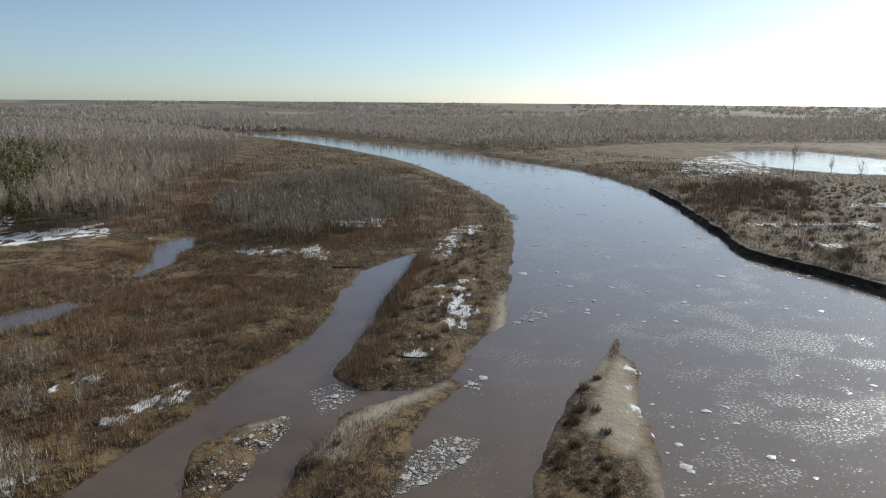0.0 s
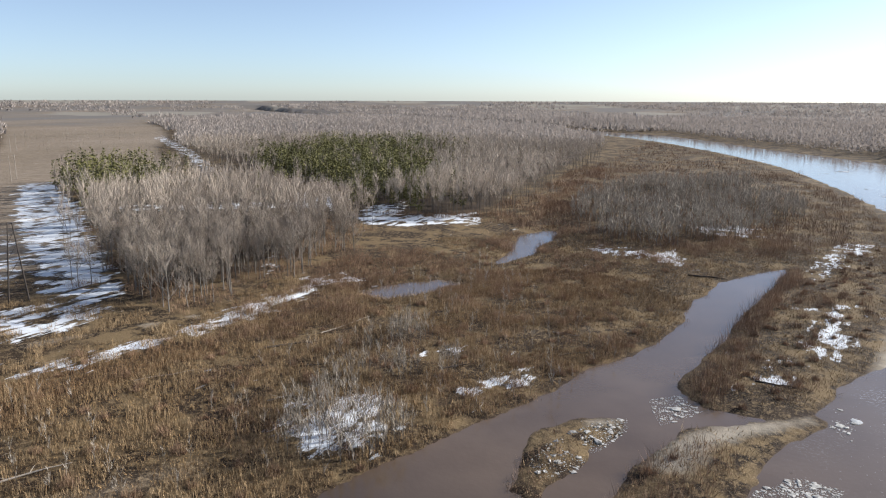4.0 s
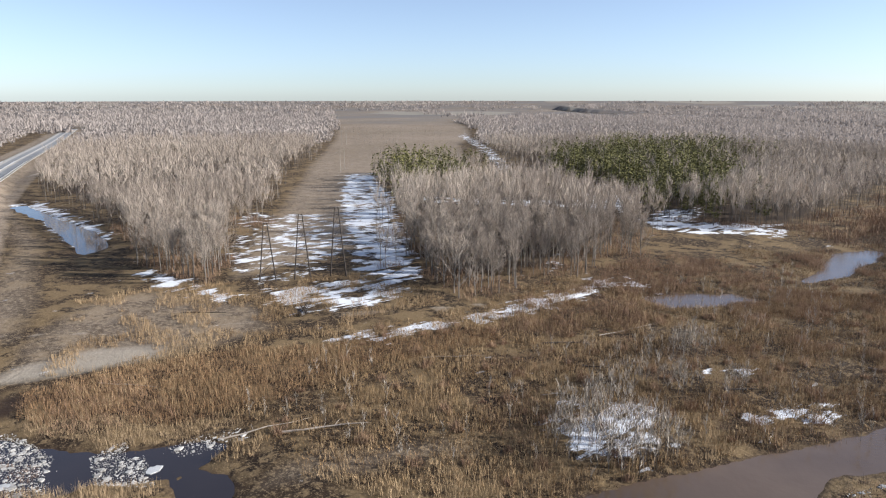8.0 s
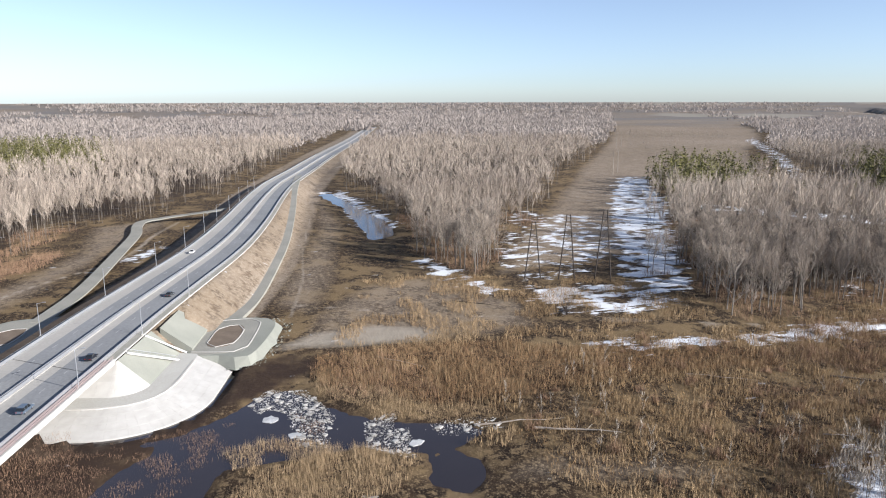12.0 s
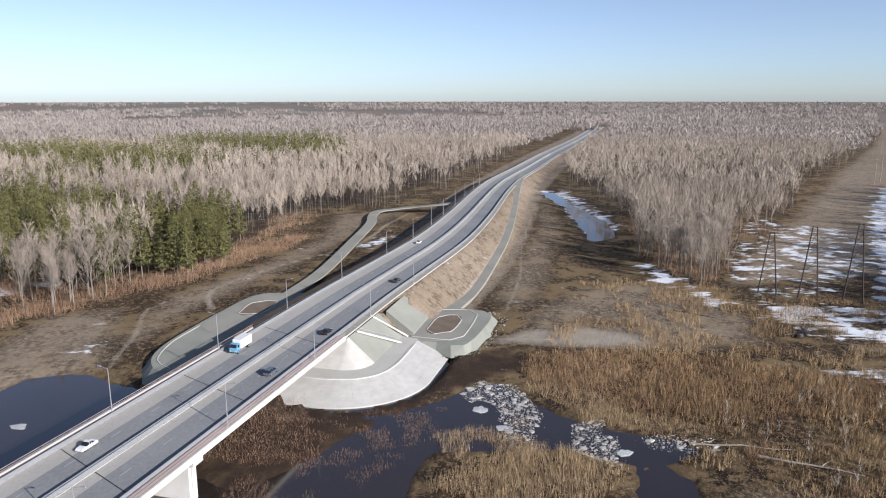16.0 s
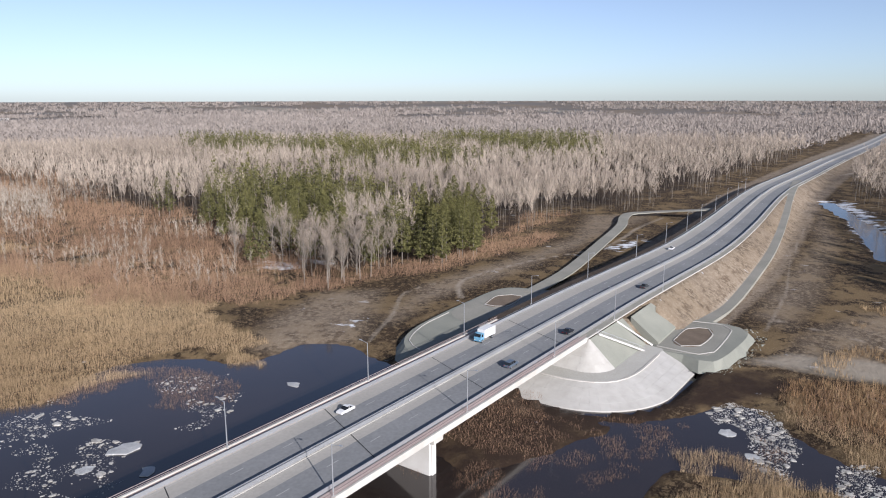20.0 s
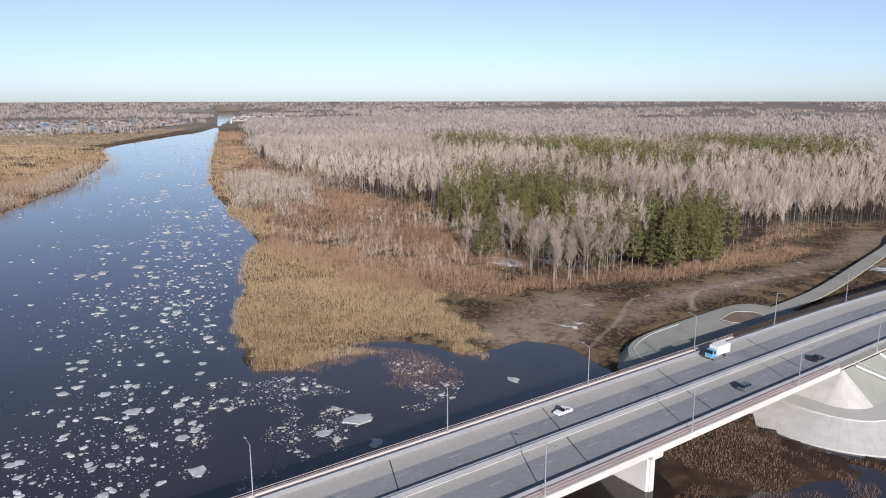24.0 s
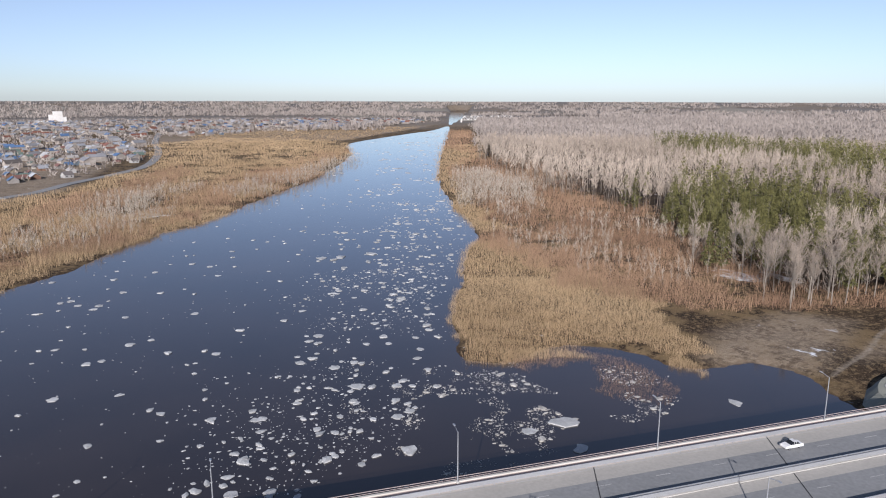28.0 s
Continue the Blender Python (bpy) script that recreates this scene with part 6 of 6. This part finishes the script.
for line, z in (([(166.5, -39.5), (166.5, -52), (171, -55), (195, -54), (199, -50), (196.5, -38)], 3.6), ([(174, -42), (188, -42), (192, -47.5), (187, -50.3), (174, -50), (170.5, -45.5), (174, -42)], 3.66),
                ([(122.5, 17), (127, 24.5), (141, 30), (158, 31.5)], 3.6), ([(173.5, 26.5), (186.5, 28.5), (191, 21), (176, 19), (173.5, 26.5)], 3.66)):
    p = spline([at(*q) for q in line], 3.0)
    tagged(ribbon(p, np.full(len(p), z), -0.14, 0.14, 0.08, "kerb", CONCRETE, None, 0.3), "pale concrete kerb edging", "kerb", kind="structure")
p = spline([at(s, o) for s, o in ((160, -42.4), (141, -42.4), (131.4, -38.3), (127.3, -28.7), (127.3, -14), (127.3, 0.3))], 3.0)
tagged(ribbon(p, np.full(len(p), 3.55), -0.3, 0.3, 0.12, "kerb", CONCRETE, None, 0.3), "pale concrete kerb edging", "kerb", kind="structure")


# ---- broken stone at the feet of the pads ----
def rubble():
    out = []
    for line in ([(203, -40), (205, -51), (198, -62), (182, -63), (162, -60), (159, -52)],):
        p = spline([at(*q) for q in line], 0.35)
        p = p + RNG.normal(0, 0.75, p.shape)
        z = np.maximum(height(p[:, 0], p[:, 1]), 0.1)
        out.append(floe_tris(p[:, 0], p[:, 1], RNG.lognormal(-1.6, 0.4, len(p)).clip(0.1, 0.5), z, thick=0.6, sides=6))
    stuff("rubble", (np.concatenate(out),), [GREEN_GRAVEL], "loose broken grey-green stone along the pads' feet", "stones")


rubble()


# ---- power line, logs, fallen tree ----
def portal(x, y, turn, tall):
    """A narrow tarred A-frame mast with cross-bars."""
    thing = tagged(empty("power_mast"), "tall dark timber A-frame power mast with cross-bars", "power mast", "masts of the power line")
    for k in (-1, 1):
        bm = bmesh.new()
        tube(bm, (k * 3.4, 0, -0.4), (k * 0.7, 0, tall), 0.34, 0.22, 6)
        part("leg", bm, DARK_WOOD, thing)
    for f in (0.12, 0.34, 0.55, 0.74, 0.9, 0.99):
        w = 3.4 - 2.7 * f
        bm = bmesh.new()
        tube(bm, (-w, 0, tall * f), (w, 0, tall * f), 0.10)
        part("cross_bar", bm, DARK_WOOD, thing)
    for f0, f1 in ((0.12, 0.34), (0.34, 0.55), (0.55, 0.74), (0.74, 0.9)):
        bm = bmesh.new()
        tube(bm, (-(3.4 - 2.7 * f0), 0, tall * f0), (3.4 - 2.7 * f1, 0, tall * f1), 0.07)
        part("brace", bm, DARK_WOOD, thing)
    z = float(height(np.array([x]), np.array([y]))[0])
    thing.matrix_basis = Matrix.Translation((x, y, z)) @ Matrix.Rotation(turn, 4, "Z")


for x, y, tall in ((-272, 123, 25.0), (-266, 136, 28.0), (-259.5, 149.5, 30.0)):
    portal(x, y, math.atan2(26, 12), tall)
for x, y in ((-640, 375), (-660, 392), (-1000, 590), (-1016, 608)):
    thing = tagged(empty("power_pole"), "slim grey power pole on the far clearing", "power pole", "poles of the power line")
    bm = bmesh.new()
    tube(bm, (0, 0, -0.4), (0, 0, 24), 0.35, 0.22)
    part("pole", bm, WOOD, thing)
    bm = bmesh.new()
    tube(bm, (-2.5, 0, 22), (2.5, 0, 22), 0.15)
    part("cross_arm", bm, WOOD, thing)
    thing.matrix_basis = Matrix.Translation((x, y, 1.6)) @ Matrix.Rotation(1.1, 4, "Z")


def log(a, b, r, mat, label):
    z0, z1 = (float(height(np.array([p[0]]), np.array([p[1]]))[0]) for p in (a, b))
    bm = bmesh.new()
    A, B = Vector((*a, z0 + r * 0.6)), Vector((*b, z1 + r * 0.6))
    last = A
    for i in range(1, 5):
        nxt = A.lerp(B, i / 4) + Vector((RNG.normal(0, 0.25), RNG.normal(0, 0.25), abs(RNG.normal(0, 0.1)))) * (i < 4)
        tube(bm, last, nxt, r * (1.15 - 0.18 * i), r * (1.0 - 0.18 * i), 7)
        last = nxt
    for i in range(3):
        p = A.lerp(B, RNG.uniform(0.3, 0.9))
        tube(bm, p, p + Vector((RNG.normal(0, 1.0), RNG.normal(0, 1.0), RNG.uniform(0.4, 1.1))), r * 0.35, r * 0.1, 4)
    tagged(part("log", bm, mat), label, "log", "driftwood on the flood plain")


PALE_LOG, DARK_LOG = "pale barkless driftwood trunk lying in dry grass", "dark wet fallen trunk lying in dead grass"
for a, b, r, mat, label in (((-143, 66), (-134, 84), 0.32, WOOD, PALE_LOG), ((-150, 54), (-145, 75), 0.22, WOOD, PALE_LOG), ((-147, 157), (-135, 172), 0.35, DARK_WOOD, DARK_LOG), ((-141, 177), (-137, 206), 0.2, WOOD, PALE_LOG),
                            ((-120, 128), (-116, 134), 0.2, WOOD, PALE_LOG), ((-128, 150), (-121, 156), 0.25, DARK_WOOD, DARK_LOG), ((-160, 120), (-150, 136), 0.2, WOOD, PALE_LOG), ((-66, 196), (-58, 205), 0.25, DARK_WOOD, DARK_LOG),
                            ((-50, 318), (-34, 322), 0.5, DARK_WOOD, DARK_LOG), ((-75, 215), (-66, 216), 0.22, WOOD, PALE_LOG), ((-92, 168), (-86, 176), 0.3, DARK_WOOD, DARK_LOG), ((-200, 40), (-186, 52), 0.2, WOOD, PALE_LOG),
                            ((-70, 150), (-73, 158), 0.18, WOOD, PALE_LOG), ((-250, 80), (-240, 92), 0.25, DARK_WOOD, DARK_LOG), ((-12, 202), (-2, 203), 0.3, DARK_WOOD, DARK_LOG), ((0, 150), (3, 160), 0.3, WOOD, PALE_LOG)):
    log(a, b, r, mat, label)
fallen = tagged(empty("fallen_tree"), "uprooted dark tree with bare tangled branches on snow", "fallen tree")
bm = bmesh.new()
tube(bm, (0, 0, 0.6), (9, -4, 1.2), 0.45, 0.15, 8)
part("trunk", bm, DARK_WOOD, fallen)
base = np.zeros((150, 3)) + RNG.uniform(0, 1, (150, 1)) * np.array((9.0, -4.0, 0.6)) + np.array((0, 0, 0.8))
crown = new("crown", tri_mesh("crown", (blades(base, base + RNG.normal(0, 1, (150, 3)) * np.array((2.2, 2.2, 1.2)) + np.array((0, 0, 1.2)), np.full(150, 0.16)),), [DARK_WOOD]))
crown.parent = fallen
fallen.matrix_basis = Matrix.Translation((-227, 116, 1.5))


# ---- village over the river ----
def house(seed):
    r = np.random.default_rng(seed)
    walls = [(0.40, 0.37, 0.32), (0.22, 0.13, 0.09), (0.28, 0.26, 0.24), (0.16, 0.20, 0.24), (0.32, 0.27, 0.20), (0.46, 0.45, 0.43)][seed % 6]
    roofs = [(0.33, 0.34, 0.36), (0.09, 0.16, 0.28), (0.22, 0.12, 0.10), (0.40, 0.38, 0.36), (0.18, 0.16, 0.15), (0.50, 0.52, 0.54), (0.14, 0.19, 0.16)][seed % 7]
    words = {0: "grey", 1: "blue", 2: "red-brown", 3: "pale grey", 4: "dark brown", 5: "silver", 6: "green"}[seed % 7]
    thing = tagged(empty("house"), f"small village house with a {words} gabled roof", "house", "village houses")
    a, b, h = r.uniform(4.5, 7), r.uniform(3.5, 5), r.uniform(2.8, 3.6)
    wall = bmesh.new()
    box(wall, -a, a, -b, b, -0.5, h)
    body = part("wall", wall, material("house_wall", walls, 0.9, scale=3.0), thing)
    bm = bmesh.new()
    e, top = 0.5, h + b * 0.75
    prof = [(-b - e, h - 0.1), (0, top), (b + e, h - 0.1), (b + e, h + 0.15), (0, top + 0.3), (-b - e, h + 0.15)]
    ends = [[bm.verts.new((x, y, z)) for y, z in prof] for x in (-a - e, a + e)]
    for i in range(6):
        bm.faces.new((ends[0][i], ends[0][(i + 1) % 6], ends[1][(i + 1) % 6], ends[1][i]))
    bm.faces.new(ends[0][::-1]), bm.faces.new(ends[1])
    bmesh.ops.recalc_face_normals(bm, faces=bm.faces)
    part("roof", bm, material("roof_sheet", roofs, 0.55, scale=3.0), thing)
    boards = material("gable_boards", walls, 0.9)
    for x in (-a + 0.4, a - 0.4):
        bm = bmesh.new()
        bm.faces.new([bm.verts.new((x, y, z)) for y, z in ((-b, h), (b, h), (0, top))])
        part("gable", bm, boards, thing)
    for x in (-a * 0.5, a * 0.5):
        for y in (-b - 0.03, b + 0.03):
            bm = bmesh.new()
            box(bm, x - 0.55, x + 0.55, y - 0.04, y + 0.04, 1.0, 2.3)
            part("window", bm, CAR_GLASS, thing)
    return thing


def rows_of_houses(x, y):
    """The far streets: gabled houses too small to tell apart, walls and roof sheets in mixed colours."""
    n = len(x)
    z = height(x, y)
    a, b, h = RNG.uniform(4.5, 10, n), RNG.uniform(4, 6, n), RNG.uniform(3.0, 6.0, n)
    turn = RNG.choice([0.3, 1.87], n) + RNG.normal(0, 0.12, n)
    up = h + b * RNG.uniform(0.5, 0.8, n)

    def at_corner(u, v, w):
        return np.stack([x + u * np.cos(turn) - v * np.sin(turn), y + u * np.sin(turn) + v * np.cos(turn), z + w], 1)

    walls = []
    for u0, v0, u1, v1 in ((-a, -b, a, -b), (a, -b, a, b), (a, b, -a, b), (-a, b, -a, -b)):
        p = [at_corner(u0, v0, -0.5 + 0 * h), at_corner(u1, v1, -0.5 + 0 * h), at_corner(u1, v1, h), at_corner(u0, v0, h)]
        walls += [np.stack([p[0], p[1], p[2]], 1), np.stack([p[0], p[2], p[3]], 1)]
    for k in (-1, 1):
        walls.append(np.stack([at_corner(k * a, -b, h), at_corner(k * a, b, h), at_corner(k * a, 0 * b, up)], 1))
    quads = []
    for k in (-1, 1):
        quads.append(np.stack([at_corner(-a - 0.5, k * (b + 0.5), h - 0.2), at_corner(a + 0.5, k * (b + 0.5), h - 0.2), at_corner(a + 0.5, 0 * b, up + 0.15), at_corner(-a - 0.5, 0 * b, up + 0.15)], 1))
    roofs = np.concatenate(quads)
    kinds = np.tile(RNG.choice(5, n, p=[0.36, 0.11, 0.13, 0.22, 0.18]), 2)
    sheets = [material("far_roof", c, 0.5, scale=4.0, island=0.2) for c in ((0.26, 0.26, 0.27), (0.10, 0.17, 0.30), (0.22, 0.10, 0.07), (0.40, 0.40, 0.40), (0.12, 0.105, 0.095))]
    me = raw_mesh("far_roofs", roofs.reshape(-1, 3), np.arange(len(roofs) * 4).reshape(-1, 4), sheets, kinds)
    tagged(new("far_roofs", me), "grey, blue, red and white sheet roofs of the village", "roofs", kind="stuff")
    stuff("far_houses", (np.concatenate(walls),), [material("far_house_wall", (0.42, 0.39, 0.35), 0.9, second=(0.2, 0.16, 0.13), scale=60.0, island=0.3)], "small plain house walls of the village streets", "houses")


def village():
    protos = [house(i) for i in range(21)]
    near_x, near_y = scatter(VILLAGE, 27.0, 0, 1300, in_view)
    far_x, far_y = scatter(VILLAGE, 62.0, 1300, 3100, in_view)
    x, y = np.concatenate([near_x, far_x]), np.concatenate([near_y, far_y])
    road_line = spline([(-8, -629), (-32, -653), (-61, -703), (-107, -770), (-155, -856), (-205, -1044), (-256, -1321), (-327, -1639)], 20.0)
    ok = (land(x, y) > 40) & (away(road_line, x, y, False) > 18) & (RNG.random(len(x)) < 0.75) & (signed([(-160, -870), (-300, -1420), (-640, -1540), (-420, -1000)], x, y) > 0)
    x, y = x[ok], y[ok]
    z = height(x, y)
    order = np.argsort(np.hypot(x, y))
    x, y, z = x[order], y[order], z[order]
    for i in range(min(len(x), 300)):
        copy_thing(protos[(i * 8) % 21], Matrix.Translation((x[i], y[i], z[i])) @ Matrix.Rotation(RNG.choice([0.3, 1.87]) + RNG.normal(0, 0.1), 4, "Z") @ Matrix.Scale(RNG.uniform(0.7, 0.95), 4))
    for p in protos:
        gone(p)
    rest_x, rest_y = scatter(VILLAGE, 42.0, 900, 2500, in_view)
    ok = (land(rest_x, rest_y) > 40) & (away(road_line, rest_x, rest_y, False) > 20) & (fbm(rest_x, rest_y, 160.0) > 0.36) & (signed([(-160, -870), (-300, -1420), (-640, -1540), (-420, -1000)], rest_x, rest_y) > 0)
    rows_of_houses(rest_x[ok], rest_y[ok])
    zs = height(road_line[:, 0], road_line[:, 1])
    tagged(ribbon(road_line, zs, -5, 5, 0.5, "road", ASPHALT, None, 0.6), "grey village road", "road", kind="structure")
    x, y = scatter(VILLAGE, 19.0, 0, 2700, in_view)
    ok = (land(x, y) > 30) & (RNG.random(len(x)) < 0.75)
    t, c = crowns(x[ok], y[ok], 8.0, 2.6, 8, 1.8)
    stuff("garden_trees", (t, c), [BARK, HAZED_TWIG], "bare garden trees among the village houses", "trees")
    mill = tagged(empty("grain_elevator"), "tall white concrete grain elevator above the village", "grain elevator")
    for nm, dims in (("tower", (-12, 12, -8, 8, 0, 34)), ("silo_block", (12, 24, -8, 8, 0, 24)), ("annex", (-22, -12, -7, 7, 0, 17)), ("low_hall", (24, 60, -10, 10, 0, 6))):
        bm = bmesh.new()
        box(bm, *dims)
        part(nm, bm, WHITE_CONCRETE, mill)
    mz = float(height(np.array([-205.0]), np.array([-2456.0]))[0])
    mill.matrix_basis = Matrix.Translation((-205, -2456, mz)) @ Matrix.Rotation(0.1, 4, "Z")


village()


def truss_bridge():
    thing = tagged(empty("railway_bridge"), "white steel truss railway bridge over the far river", "bridge")
    a, b = Vector((-1300, -1915, 9)), Vector((-1475, -1862, 9))
    d = (b - a)
    m = Matrix.Translation(a) @ d.to_track_quat("X", "Z").to_matrix().to_4x4()
    spans, n = 2, 8
    ln = d.length / spans
    for k in range(spans):
        for y in (-3, 3):
            bm = bmesh.new()
            lo = [Vector((k * ln + ln * i / n, y, 0)) for i in range(n + 1)]
            hi = [Vector((p.x, y, 12)) for p in lo[1:-1]]
            tube(bm, lo[0], lo[-1], 0.5, sides=4), tube(bm, hi[0], hi[-1], 0.5, sides=4), tube(bm, lo[0], hi[0], 0.5, sides=4), tube(bm, lo[-1], hi[-1], 0.5, sides=4)
            for i in range(n - 1):
                tube(bm, hi[i], lo[i + 1], 0.4, sides=4)
                if i < n - 2:
                    tube(bm, lo[i + 1] if i % 2 else hi[i], hi[i + 1] if i % 2 else lo[i + 2], 0.5, sides=4)
            bmesh.ops.transform(bm, matrix=m, verts=bm.verts)
            part("truss", bm, WHITE_CONCRETE, thing)
    for k in range(spans + 1):
        bm = bmesh.new()
        box(bm, k * ln - 2, k * ln + 2, -5, 5, -10, -0.5, m)
        part("pier", bm, CONCRETE, thing)
    bm = bmesh.new()
    box(bm, 0, d.length, -3, 3, -1.0, 0.2, m)
    part("deck", bm, CONCRETE, thing)


truss_bridge()
